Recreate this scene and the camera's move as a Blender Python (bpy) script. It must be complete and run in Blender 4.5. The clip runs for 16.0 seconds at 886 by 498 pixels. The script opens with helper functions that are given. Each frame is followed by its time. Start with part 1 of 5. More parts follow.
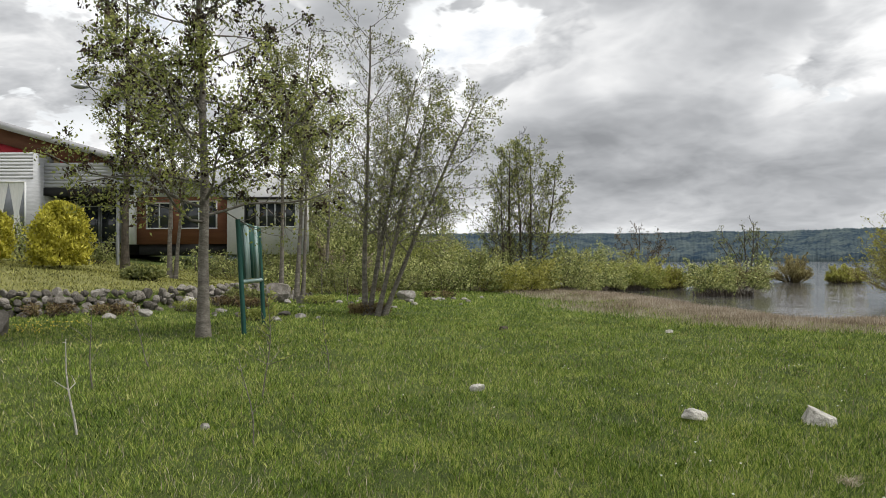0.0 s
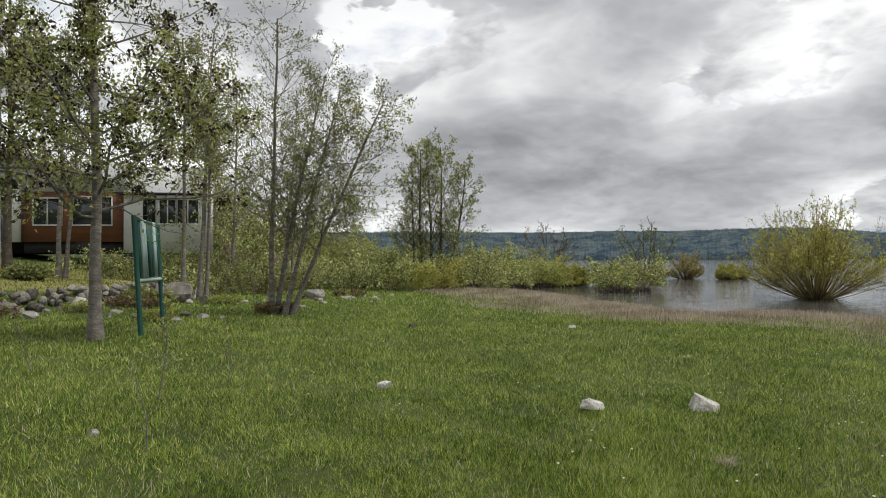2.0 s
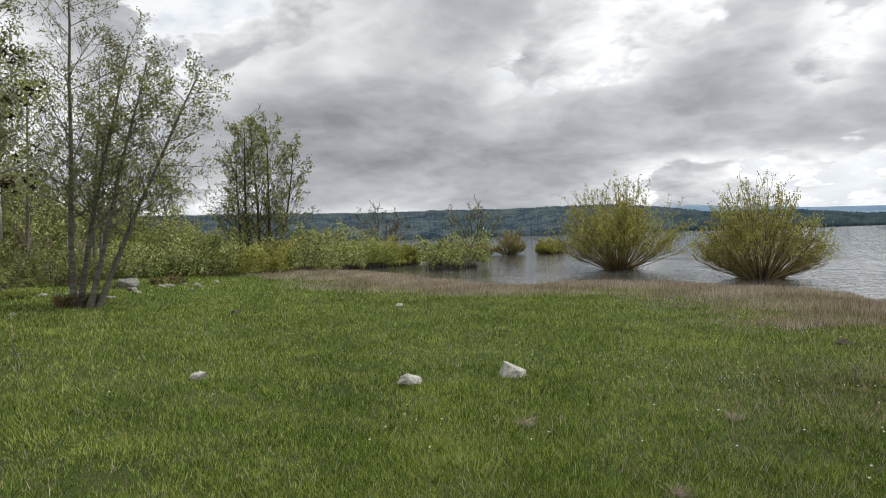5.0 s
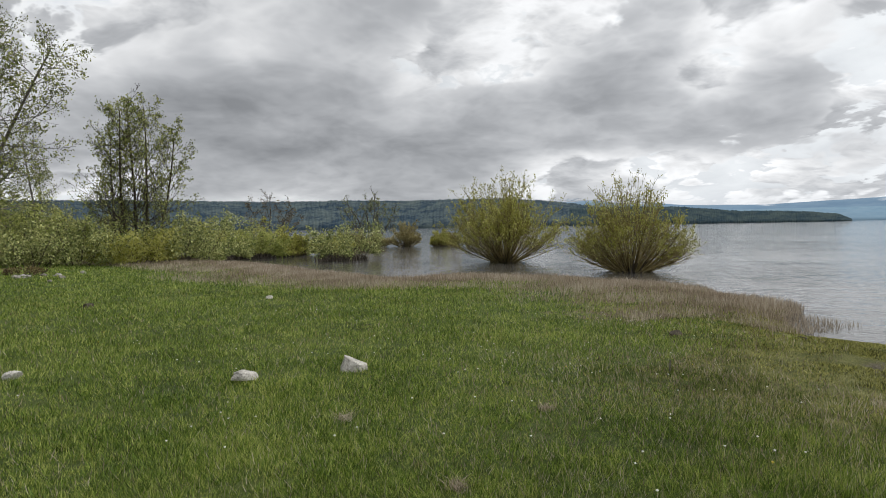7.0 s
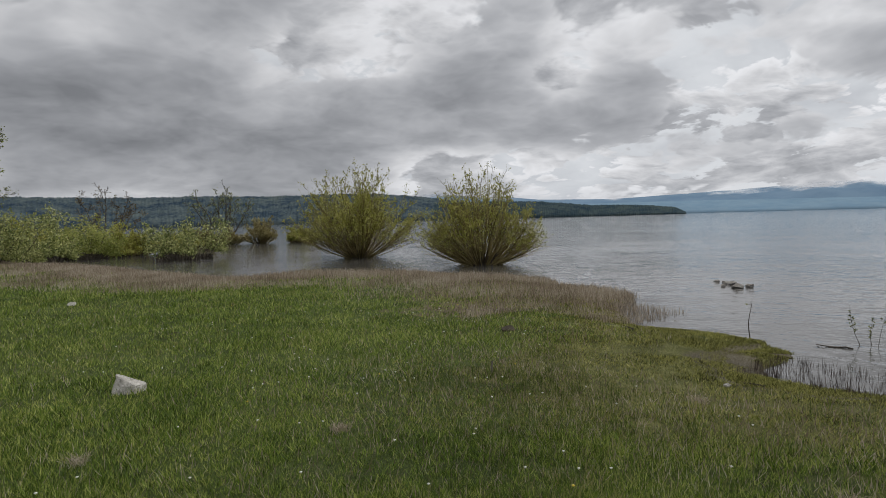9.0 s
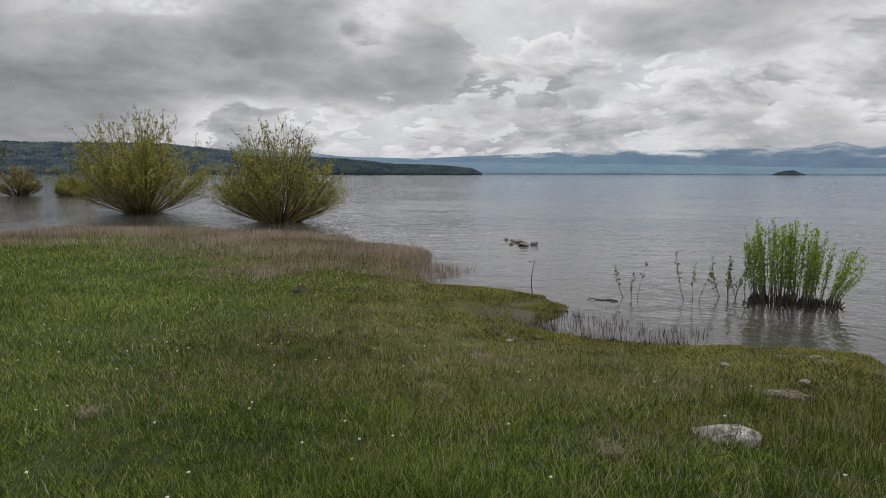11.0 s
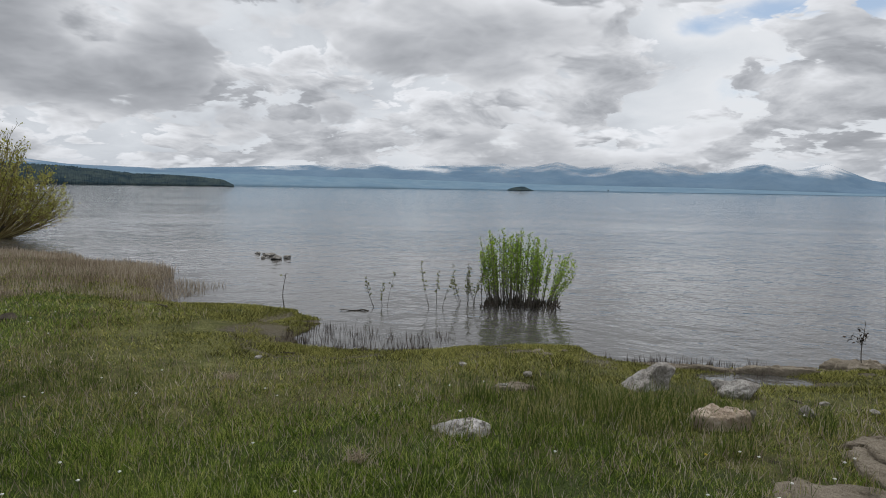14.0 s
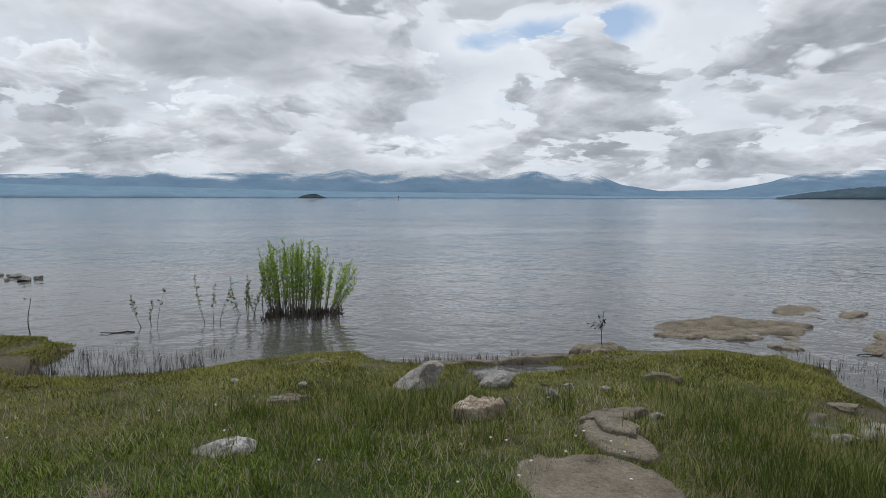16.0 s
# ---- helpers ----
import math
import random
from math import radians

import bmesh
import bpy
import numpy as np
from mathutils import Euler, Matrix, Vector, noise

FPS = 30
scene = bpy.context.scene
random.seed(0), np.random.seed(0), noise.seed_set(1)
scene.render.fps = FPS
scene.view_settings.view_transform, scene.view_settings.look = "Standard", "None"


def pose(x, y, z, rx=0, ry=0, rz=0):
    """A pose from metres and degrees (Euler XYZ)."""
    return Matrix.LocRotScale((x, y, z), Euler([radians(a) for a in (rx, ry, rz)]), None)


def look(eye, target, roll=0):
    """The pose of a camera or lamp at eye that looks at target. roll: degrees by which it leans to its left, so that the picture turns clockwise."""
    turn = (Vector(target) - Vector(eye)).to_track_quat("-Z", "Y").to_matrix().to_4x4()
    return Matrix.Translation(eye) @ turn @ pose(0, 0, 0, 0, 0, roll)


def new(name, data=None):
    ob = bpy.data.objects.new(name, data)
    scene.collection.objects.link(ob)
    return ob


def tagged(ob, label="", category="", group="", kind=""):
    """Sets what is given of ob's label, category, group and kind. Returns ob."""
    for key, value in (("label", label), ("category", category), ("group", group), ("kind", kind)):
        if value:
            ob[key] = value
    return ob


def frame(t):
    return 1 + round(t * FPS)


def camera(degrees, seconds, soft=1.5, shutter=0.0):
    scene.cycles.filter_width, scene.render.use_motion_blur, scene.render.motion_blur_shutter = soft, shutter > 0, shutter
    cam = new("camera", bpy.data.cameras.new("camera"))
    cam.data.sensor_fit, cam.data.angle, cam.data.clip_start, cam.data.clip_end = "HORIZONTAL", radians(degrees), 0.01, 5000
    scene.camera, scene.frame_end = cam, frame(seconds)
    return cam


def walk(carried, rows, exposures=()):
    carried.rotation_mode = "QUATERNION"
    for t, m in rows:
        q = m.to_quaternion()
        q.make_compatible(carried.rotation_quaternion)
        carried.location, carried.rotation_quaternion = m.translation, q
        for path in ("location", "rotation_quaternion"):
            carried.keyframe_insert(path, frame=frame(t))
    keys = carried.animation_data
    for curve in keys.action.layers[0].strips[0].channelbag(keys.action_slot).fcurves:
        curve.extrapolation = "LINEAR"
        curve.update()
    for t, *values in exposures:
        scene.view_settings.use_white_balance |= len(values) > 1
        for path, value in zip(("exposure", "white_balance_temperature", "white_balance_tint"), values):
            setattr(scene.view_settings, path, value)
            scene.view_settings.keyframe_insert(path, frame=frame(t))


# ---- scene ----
cam = camera(67.5, 16.0, 0.7)
PATH = [
    (0, (-0.07, -0.017, 1.986), (-0.105, 1.982, 2.024), -0.2),
    (0.5, (-0.053, -0.012, 1.966), (-0.022, 1.988, 2.002), -0.3),
    (1, (-0.034, -0.028, 1.971), (0.077, 1.969, 2.01), -0.3),
    (1.5, (-0.019, -0.031, 1.97), (0.162, 1.96, 2.006), -0.3),
    (2, (-0.008, -0.04, 1.966), (0.222, 1.947, 1.999), -0.3),
    (2.5, (0.013, -0.043, 1.973), (0.325, 1.932, 1.993), -0.2),
    (3, (0.023, -0.057, 1.977), (0.397, 1.908, 1.981), -0.4),
    (3.5, (0.038, -0.065, 1.97), (0.474, 1.886, 1.949), -0.5),
    (4, (0.074, -0.1, 1.963), (0.614, 1.826, 1.919), -0.8),
    (4.5, (0.122, -0.077, 1.958), (0.764, 1.817, 1.917), -1.2),
    (5, (0.198, -0.113, 1.965), (0.907, 1.757, 1.93), -1.8),
    (5.2, (0.256, -0.151, 1.961), (1.007, 1.702, 1.908), -2.0),
    (7.3, (1.06, -0.376, 1.97), (2.075, 1.346, 1.896), 0.1),
    (7.5, (1.195, -0.372, 1.96), (2.243, 1.328, 1.869), 0.9),
    (8, (1.464, -0.245, 1.924), (2.64, 1.368, 1.802), 0.7),
    (8.5, (1.628, -0.053, 1.935), (2.917, 1.474, 1.866), -1.1),
    (9, (1.926, 0.012, 1.907), (3.228, 1.528, 1.817), -1.5),
    (9.5, (2.132, 0.05, 1.902), (3.528, 1.474, 1.753), 0.8),
    (10, (2.177, 0.107, 1.903), (3.706, 1.386, 1.74), 0.6),
    (10.2, (2.204, 0.119, 1.885), (3.771, 1.35, 1.714), 0.5),
    (12.3, (2.284, 0.12, 1.915), (4.08, 0.965, 1.672), 0.6),
    (12.5, (2.287, 0.108, 1.891), (4.104, 0.913, 1.665), 0.9),
    (13, (2.279, 0.077, 1.898), (4.164, 0.712, 1.684), 0.8),
    (13.5, (2.277, 0.061, 1.896), (4.195, 0.592, 1.698), 1.0),
    (14, (2.274, 0.028, 1.89), (4.225, 0.43, 1.71), 0.9),
    (14.5, (2.279, -0.009, 1.894), (4.253, 0.267, 1.728), 0.6),
    (15, (2.277, -0.046, 1.889), (4.267, 0.074, 1.737), 0.4),
    (15.5, (2.269, -0.111, 1.903), (4.263, -0.144, 1.755), 0.1),
    (16, (2.246, -0.197, 1.908), (4.229, -0.406, 1.754), 0.1),
]
EXPOSURES = [(0, 0.15, 6500, 9), (2, 0.06, 6500, 9), (5, 0.0, 6400, 9), (7.5, -0.20, 6400, 9), (8.5, -0.44, 6350, 10), (10, -0.52, 6400, 11), (12.5, -0.52, 6500, 12), (14, -0.45, 6250, 10), (16, -0.42, 6050, 9)]
walk(cam, [(t, look(eye, target, roll)) for t, eye, target, roll in PATH], EXPOSURES)

# ---- daylight: soft sun behind broken cloud ----
SUN_AZ, SUN_EL = 95.0, 58.0
sun_data = bpy.data.lights.new("sun", "SUN")
sun_data.energy, sun_data.angle, sun_data.color = 3.0, radians(12), (1.0, 0.96, 0.9)
sun = new("sun", sun_data)
sun.matrix_world = look((0, 0, 60), (-60 * math.sin(radians(SUN_AZ)), -60 * math.cos(radians(SUN_AZ)), 60 - 60 * math.tan(radians(SUN_EL))))


class Nodes:
    """Short hand for building node trees."""

    def __init__(self, tree, fresh=True):
        self.tree = tree
        if fresh:
            tree.nodes.clear()

    def add(self, kind, values=None, op=""):
        node = self.tree.nodes.new(kind)
        if op:
            node.operation = op
        for key, value in (values or {}).items():
            if isinstance(value, bpy.types.NodeSocket):
                self.tree.links.new(value, node.inputs[key])
            else:
                node.inputs[key].default_value = value
        return node

    def math(self, op, a, b=0.0, c=0.0, clamp=False):
        node = self.add("ShaderNodeMath", {0: a, 1: b, 2: c}, op)
        node.use_clamp = clamp
        return node.outputs[0]

    def vmath(self, op, a, b=(0, 0, 0)):
        node = self.add("ShaderNodeVectorMath", {0: a}, op)
        if op == "SCALE":
            if isinstance(b, bpy.types.NodeSocket):
                self.tree.links.new(b, node.inputs["Scale"])
            else:
                node.inputs["Scale"].default_value = b
        elif isinstance(b, bpy.types.NodeSocket):
            self.tree.links.new(b, node.inputs[1])
        else:
            node.inputs[1].default_value = b
        return node.outputs["Value" if op in ("DOT_PRODUCT", "DISTANCE", "LENGTH") else "Vector"]

    def noise(self, vector, scale, detail=4.0, rough=0.55, distortion=0.0, colour=False):
        node = self.add("ShaderNodeTexNoise", {"Scale": scale, "Detail": detail, "Roughness": rough, "Distortion": distortion})
        if vector is not None:
            self.tree.links.new(vector, node.inputs["Vector"])
        return node.outputs["Color" if colour else "Fac"]

    def remap(self, value, a, b, c=0.0, d=1.0, smooth=False):
        node = self.add("ShaderNodeMapRange", {0: value, 1: a, 2: b, 3: c, 4: d})
        node.interpolation_type = "SMOOTHSTEP" if smooth else "LINEAR"
        return node.outputs[0]

    def ramp(self, fac, stops):
        node = self.add("ShaderNodeValToRGB", {0: fac})
        els = node.color_ramp.elements
        while len(els) < len(stops):
            els.new(0.5)
        for el, (place, colour) in zip(els, stops):
            el.position, el.color = place, (*colour, 1)
        return node.outputs[0]

    def mix(self, fac, a, b, blend="MIX"):
        node = self.add("ShaderNodeMix")
        node.data_type, node.blend_type = "RGBA", blend
        for index, value in ((0, fac), (6, a), (7, b)):
            if isinstance(value, bpy.types.NodeSocket):
                self.tree.links.new(value, node.inputs[index])
            elif index == 0:
                node.inputs[0].default_value = value
            else:
                node.inputs[index].default_value = (*value, 1)
        return node.outputs[2]


def toward(az, el):
    return (math.sin(radians(az)) * math.cos(radians(el)), math.cos(radians(az)) * math.cos(radians(el)), math.sin(radians(el)))


def build_sky():
    world = bpy.data.worlds.new("sky")
    world.use_nodes = True
    scene.world = world
    n = Nodes(world.node_tree)
    way = n.add("ShaderNodeTexCoord").outputs["Generated"]
    split = n.add("ShaderNodeSeparateXYZ", {0: way})
    up = n.math("MAXIMUM", split.outputs[2], 0.0)
    air = n.add("ShaderNodeTexSky")
    air.sky_type, air.sun_disc = "NISHITA", False
    air.sun_elevation, air.sun_rotation = radians(SUN_EL), radians(SUN_AZ)
    # the cloud field: finer and flatter towards the horizon
    near = n.math("DIVIDE", 1.0, n.math("ADD", up, 0.36))
    field = n.vmath("SCALE", n.vmath("MULTIPLY", way, (1, 1, 1.9)), near)
    bend = n.vmath("SCALE", n.vmath("SUBTRACT", n.noise(field, 2.6, 3, 0.5, colour=True), (0.5, 0.5, 0.5)), 0.22)
    field = n.vmath("ADD", field, bend)
    # cloud masses (plus) and breaks (minus): azimuth, elevation, radius, weight
    masses = ((9, 9, 0.34, 0.21), (18, 9, 0.30, 0.21), (26, 5, 0.32, 0.20), (-24, 16, 0.55, -0.26), (1, 19, 0.13, -0.22), (13, 14.3, 0.07, -0.20),
              (22, 18, 0.24, 0.18), (34, 13, 0.10, -0.10), (42, 9, 0.22, 0.12), (44, 15, 0.18, 0.16), (50.5, 12, 0.09, -0.14),
              (57, 10, 0.13, 0.14), (64, 9, 0.13, -0.12), (71, 12, 0.16, 0.10), (68, 4, 0.24, -0.10), (85, 13, 0.18, 0.06),
              (99, 12.8, 0.08, -0.42), (104, 14, 0.08, -0.45), (110, 14.4, 0.09, -0.42), (72, 8, 0.4, -0.05), (97, 6, 0.5, -0.09), (118, 9, 0.45, -0.10))
    guide = 0.0
    for az, el, radius, weight in masses:
        gap = n.vmath("DISTANCE", n.vmath("MULTIPLY", way, (1, 1, 2)), tuple(a * b for a, b in zip(toward(az, el), (1, 1, 2))))
        guide = n.math("ADD", guide, n.remap(gap, 0.0, radius, weight, 0.0, True))

    def density(lift, scale, shift, heap):
        """How thick the cloud is at a place a little above the line of sight: broad masses, torn edges and rounded heaps."""
        at = n.vmath("ADD", field, (shift[0], shift[1], lift))
        cells = n.add("ShaderNodeTexVoronoi", {"Vector": at, "Scale": scale * 2.6, "Detail": 3.0, "Roughness": 0.55, "Lacunarity": 2.2})
        cells.feature = "SMOOTH_F1"
        cells.inputs["Smoothness"].default_value = 0.25
        cells.normalize = True
        return n.math("ADD", n.noise(at, scale, 7, 0.47), n.math("MULTIPLY", n.math("SUBTRACT", 0.30, cells.outputs["Distance"]), heap))

    # high pale veil with a few blue breaks
    veil = n.math("ADD", n.noise(n.vmath("ADD", field, (9, 2, 0)), 1.8, 7, 0.55), n.math("MULTIPLY", guide, 0.45))
    blue = n.mix(1.0, n.vmath("SCALE", air.outputs[0], 0.085), (0.16, 0.18, 0.20), "ADD")
    colour = n.mix(n.remap(veil, 0.19, 0.36, 1.0, 0.0, True), n.ramp(veil, ((0.3, (1.0, 1.0, 1.0)), (0.5, (0.84, 0.86, 0.88)), (0.7, (0.62, 0.64, 0.67)))), blue)
    # heaps: small bright ones behind, large grey ones before them; a place is bright where little cloud lies above it
    for scale, shift, heap, level, soft, follow, dark, bright, depth in ((3.0, (3, 7), 0.75, 0.41, 0.05, 0.35, 0.40, 1.0, 6.5), (1.45, (5.3, 1.2), 0.55, 0.44, 0.05, 1.0, 0.31, 0.98, 5.0)):
        body = density(0.0, scale, shift, heap)
        cover = n.remap(n.math("ADD", body, n.math("MULTIPLY", guide, follow)), level, level + soft, 0.0, 1.0, True)
        load = n.math("MAXIMUM", n.math("SUBTRACT", n.math("ADD", body, n.math("MULTIPLY", guide, follow * 0.7)), level), 0.0)
        load = n.math("MULTIPLY", load, 0.45)
        relief = 0.0
        for lift, share, edge in ((0.06, 0.35, 0.7), (0.17, 0.50, 0.7)):
            above = density(lift, scale, shift, heap)
            relief = n.math("ADD", relief, n.math("MULTIPLY", n.math("SUBTRACT", body, above), edge))
            above = n.math("ADD", above, n.math("MULTIPLY", guide, follow * 0.7))
            load = n.math("ADD", load, n.math("MULTIPLY", n.math("MAXIMUM", n.math("SUBTRACT", above, level), 0.0), share))
        lit = n.math("POWER", 2.718, n.math("MULTIPLY", load, -depth))
        lit = n.math("ADD", lit, n.math("MINIMUM", n.math("MAXIMUM", relief, -0.12), 0.25))
        tone = n.math("ADD", dark, n.math("MULTIPLY", n.math("MINIMUM", n.math("MAXIMUM", lit, -0.18), 1.1), bright - dark))
        tint = n.mix(n.remap(tone, 0.25, 0.8), (0.96, 0.99, 1.05), (1.0, 1.0, 1.01))
        colour = n.mix(cover, colour, n.vmath("SCALE", tint, tone))
    haze = n.remap(up, 0.0, 0.06, 0.4, 0.0, True)
    colour = n.mix(haze, colour, (0.62, 0.65, 0.69))
    # the cloud thins towards the open lake, where the sky is brighter
    gain = n.remap(split.outputs[0], 0.3, 0.85, 1.0, 1.12, True)
    back = n.add("ShaderNodeBackground", {"Color": colour, "Strength": gain})
    n.add("ShaderNodeOutputWorld", {0: back.outputs[0]})


build_sky()


# ---- materials ----
def surface(name, stops, scale=4.0, detail=6.0, fine=None, rough=0.85, bump=0.0, bump_scale=30.0, spread=0.0, spec=0.3, metal=0.0, coords="Object", stretch=(1, 1, 1), glow_through=0.0, per="island", coat=0.0):
    """Noise-coloured surface: stops of a colour ramp, a second finer grain, relief, and a spread of brightness from piece to piece."""
    m = bpy.data.materials.new(name)
    m.use_nodes = True
    n = Nodes(m.node_tree)
    if coords == "World":
        at = n.add("ShaderNodeNewGeometry").outputs["Position"]
    else:
        at = n.add("ShaderNodeTexCoord").outputs[coords]
    at = n.vmath("MULTIPLY", at, stretch)
    fac = n.noise(at, scale, detail, 0.6)
    if fine:
        fac = n.math("ADD", n.math("MULTIPLY", fac, 0.6), n.math("MULTIPLY", n.noise(at, fine, 5, 0.65), 0.4))
    fac = n.remap(fac, 0.28, 0.72)
    if spread:
        if per == "island":
            some = n.add("ShaderNodeNewGeometry").outputs["Random Per Island"]
        else:
            some = n.add("ShaderNodeObjectInfo").outputs["Random"]
        fac = n.math("ADD", fac, n.math("MULTIPLY", n.math("SUBTRACT", some, 0.5), spread))
    colour = n.ramp(fac, stops)
    shader = n.add("ShaderNodeBsdfPrincipled", {"Base Color": colour, "Roughness": rough, "Metallic": metal, "Specular IOR Level": spec, "Coat Weight": coat})
    if bump:
        relief = n.add("ShaderNodeBump", {"Strength": bump, "Distance": 0.05, "Height": n.noise(at, bump_scale, 6, 0.65)})
        m.node_tree.links.new(relief.outputs[0], shader.inputs["Normal"])
    out = shader.outputs[0]
    if glow_through:
        thin = n.add("ShaderNodeBsdfTranslucent", {"Color": colour})
        out = n.add("ShaderNodeMixShader", {0: glow_through, 1: out, 2: thin.outputs[0]}).outputs[0]
    n.add("ShaderNodeOutputMaterial", {0: out})
    return m


def water_surface():
    m = bpy.data.materials.new("lake_water")
    m.use_nodes = True
    n = Nodes(m.node_tree)
    at = n.add("ShaderNodeNewGeometry").outputs["Position"]
    small = n.noise(n.vmath("MULTIPLY", at, (1.0, 0.8, 1)), 5.5, 3, 0.5, 0.4)
    mid = n.noise(at, 1.3, 4, 0.5, 0.6)
    swell = n.noise(at, 0.16, 4, 0.5, 0.3)
    calm = n.remap(n.noise(n.vmath("MULTIPLY", at, (1, 0.5, 1)), 0.06, 3, 0.5), 0.38, 0.62, 0.55, 1.0, True)
    height = n.math("ADD", n.math("MULTIPLY", small, 0.03), n.math("ADD", n.math("MULTIPLY", mid, 0.085), n.math("MULTIPLY", swell, 0.16)))
    height = n.math("MULTIPLY", height, calm)
    relief = n.add("ShaderNodeBump", {"Strength": 0.6, "Distance": 1.0, "Height": height})
    depth = n.ramp(n.remap(n.noise(at, 0.05, 3, 0.5), 0.3, 0.7), ((0.0, (0.060, 0.058, 0.054)), (1.0, (0.082, 0.079, 0.073))))
    shader = n.add("ShaderNodeBsdfPrincipled", {"Base Color": depth, "Roughness": 0.04, "IOR": 1.33, "Specular IOR Level": 0.5, "Normal": relief.outputs[0]})
    n.add("ShaderNodeOutputMaterial", {0: shader.outputs[0]})
    return m


WATER = water_surface()


def ground_surface():
    """Turf, mown terrace lawn and wet shore mud, mixed by where they lie."""
    m = bpy.data.materials.new("lakeside_ground")
    m.use_nodes = True
    n = Nodes(m.node_tree)
    at = n.add("ShaderNodeNewGeometry").outputs["Position"]
    f = n.remap(n.math("ADD", n.math("MULTIPLY", n.noise(at, 0.8, 7, 0.6), 0.35), n.math("MULTIPLY", n.noise(at, 60, 7, 0.75), 0.65)), 0.36, 0.64)
    turf = n.ramp(f, ((0.0, (0.026, 0.036, 0.007)), (0.5, (0.070, 0.102, 0.018)), (1.0, (0.160, 0.185, 0.046))))
    trod = n.ramp(n.remap(n.math("ADD", n.math("MULTIPLY", n.noise(at, 3.0, 7, 0.6), 0.45), n.math("MULTIPLY", n.noise(at, 45, 6, 0.7), 0.55)), 0.34, 0.66), ((0.0, (0.028, 0.028, 0.010)), (0.5, (0.125, 0.132, 0.034)), (1.0, (0.290, 0.280, 0.105))))
    lawn_colour = n.ramp(f, ((0.0, (0.120, 0.125, 0.036)), (0.5, (0.210, 0.215, 0.070)), (1.0, (0.330, 0.310, 0.120))))
    mud = n.ramp(f, ((0.0, (0.040, 0.030, 0.016)), (0.5, (0.095, 0.076, 0.036)), (1.0, (0.150, 0.125, 0.055))))
    straw = n.ramp(f, ((0.0, (0.070, 0.055, 0.032)), (0.5, (0.160, 0.125, 0.080)), (1.0, (0.260, 0.215, 0.145))))
    edge = n.math("MULTIPLY", n.math("SUBTRACT", n.noise(at, 1.4, 5, 0.6), 0.5), 1.6)
    masks = []
    for key in ("terrace", "shore", "fringe", "trodden"):
        a = n.add("ShaderNodeAttribute")
        a.attribute_name = key
        masks.append(n.remap(n.math("ADD", a.outputs["Fac"], edge), 0.35, 0.65, 0.0, 1.0, True))
    colour = n.mix(masks[1], n.mix(masks[2], n.mix(masks[0], n.mix(masks[3], turf, trod), lawn_colour), straw), mud)
    relief = n.add("ShaderNodeBump", {"Strength": 1.0, "Distance": 0.06, "Height": n.noise(at, 48, 8, 0.75)})
    shader = n.add("ShaderNodeBsdfPrincipled", {"Base Color": colour, "Roughness": n.remap(masks[1], 0, 1, 0.95, 0.6), "Specular IOR Level": 0.3, "Normal": relief.outputs[0]})
    n.add("ShaderNodeOutputMaterial", {0: shader.outputs[0]})
    return m


SOIL = ground_surface()
GRASS = surface("lawn_blades", ((0.0, (0.034, 0.062, 0.006)), (0.35, (0.108, 0.182, 0.019)), (0.70, (0.208, 0.298, 0.040)), (1.0, (0.430, 0.460, 0.125))), 1.1, 5, fine=18, rough=0.55, spread=1.25, coords="World", glow_through=0.3)
GRASS_FAR = surface("meadow_blades", ((0.0, (0.060, 0.094, 0.012)), (0.4, (0.155, 0.232, 0.032)), (0.75, (0.252, 0.340, 0.055)), (1.0, (0.440, 0.470, 0.145))), 0.7, 5, fine=7, rough=0.6, spread=1.25, coords="World", glow_through=0.3)
TUFT = surface("rush_blades", ((0.0, (0.045, 0.072, 0.011)), (0.6, (0.115, 0.165, 0.028)), (1.0, (0.400, 0.355, 0.150))), 0.8, 4, rough=0.6, spread=1.2, coords="World", glow_through=0.3)
DRY = surface("dry_blades", ((0.0, (0.190, 0.150, 0.102)), (0.5, (0.380, 0.315, 0.235)), (1.0, (0.580, 0.515, 0.415))), 0.6, 4, rough=0.8, spread=0.9, coords="World", glow_through=0.3)
MOSS = surface("trampled_moss", ((0.0, (0.052, 0.052, 0.016)), (0.5, (0.220, 0.228, 0.054)), (1.0, (0.440, 0.425, 0.140))), 1.2, 4, fine=12, rough=0.8, spread=1.2, coords="World", glow_through=0.3)
STONE = surface("pale_stone", ((0.0, (0.15, 0.14, 0.12)), (0.3, (0.42, 0.40, 0.36)), (1.0, (0.76, 0.73, 0.68))), 9, 9, fine=45, rough=0.9, bump=1.0, bump_scale=26, spread=0.25, per="object")
COBBLE = surface("cobble_stone", ((0.0, (0.055, 0.050, 0.043)), (0.5, (0.16, 0.145, 0.125)), (1.0, (0.32, 0.30, 0.27))), 5, 8, fine=30, rough=0.9, bump=0.7, bump_scale=20, spread=0.7, per="object")
SLAB = surface("shore_rock", ((0.0, (0.060, 0.048, 0.032)), (0.35, (0.175, 0.146, 0.106)), (0.7, (0.262, 0.226, 0.172)), (1.0, (0.39, 0.352, 0.285))), 4.5, 9, fine=38, rough=0.85, bump=1.0, bump_scale=30, spread=0.2, per="object", coords="World")
WHITE_ROCK = surface("white_stained_rock", ((0.0, (0.07, 0.060, 0.05)), (0.3, (0.24, 0.22, 0.195)), (0.5, (0.52, 0.50, 0.48)), (1.0, (0.86, 0.85, 0.84))), 9, 9, fine=35, rough=0.9, bump=1.0, bump_scale=24)
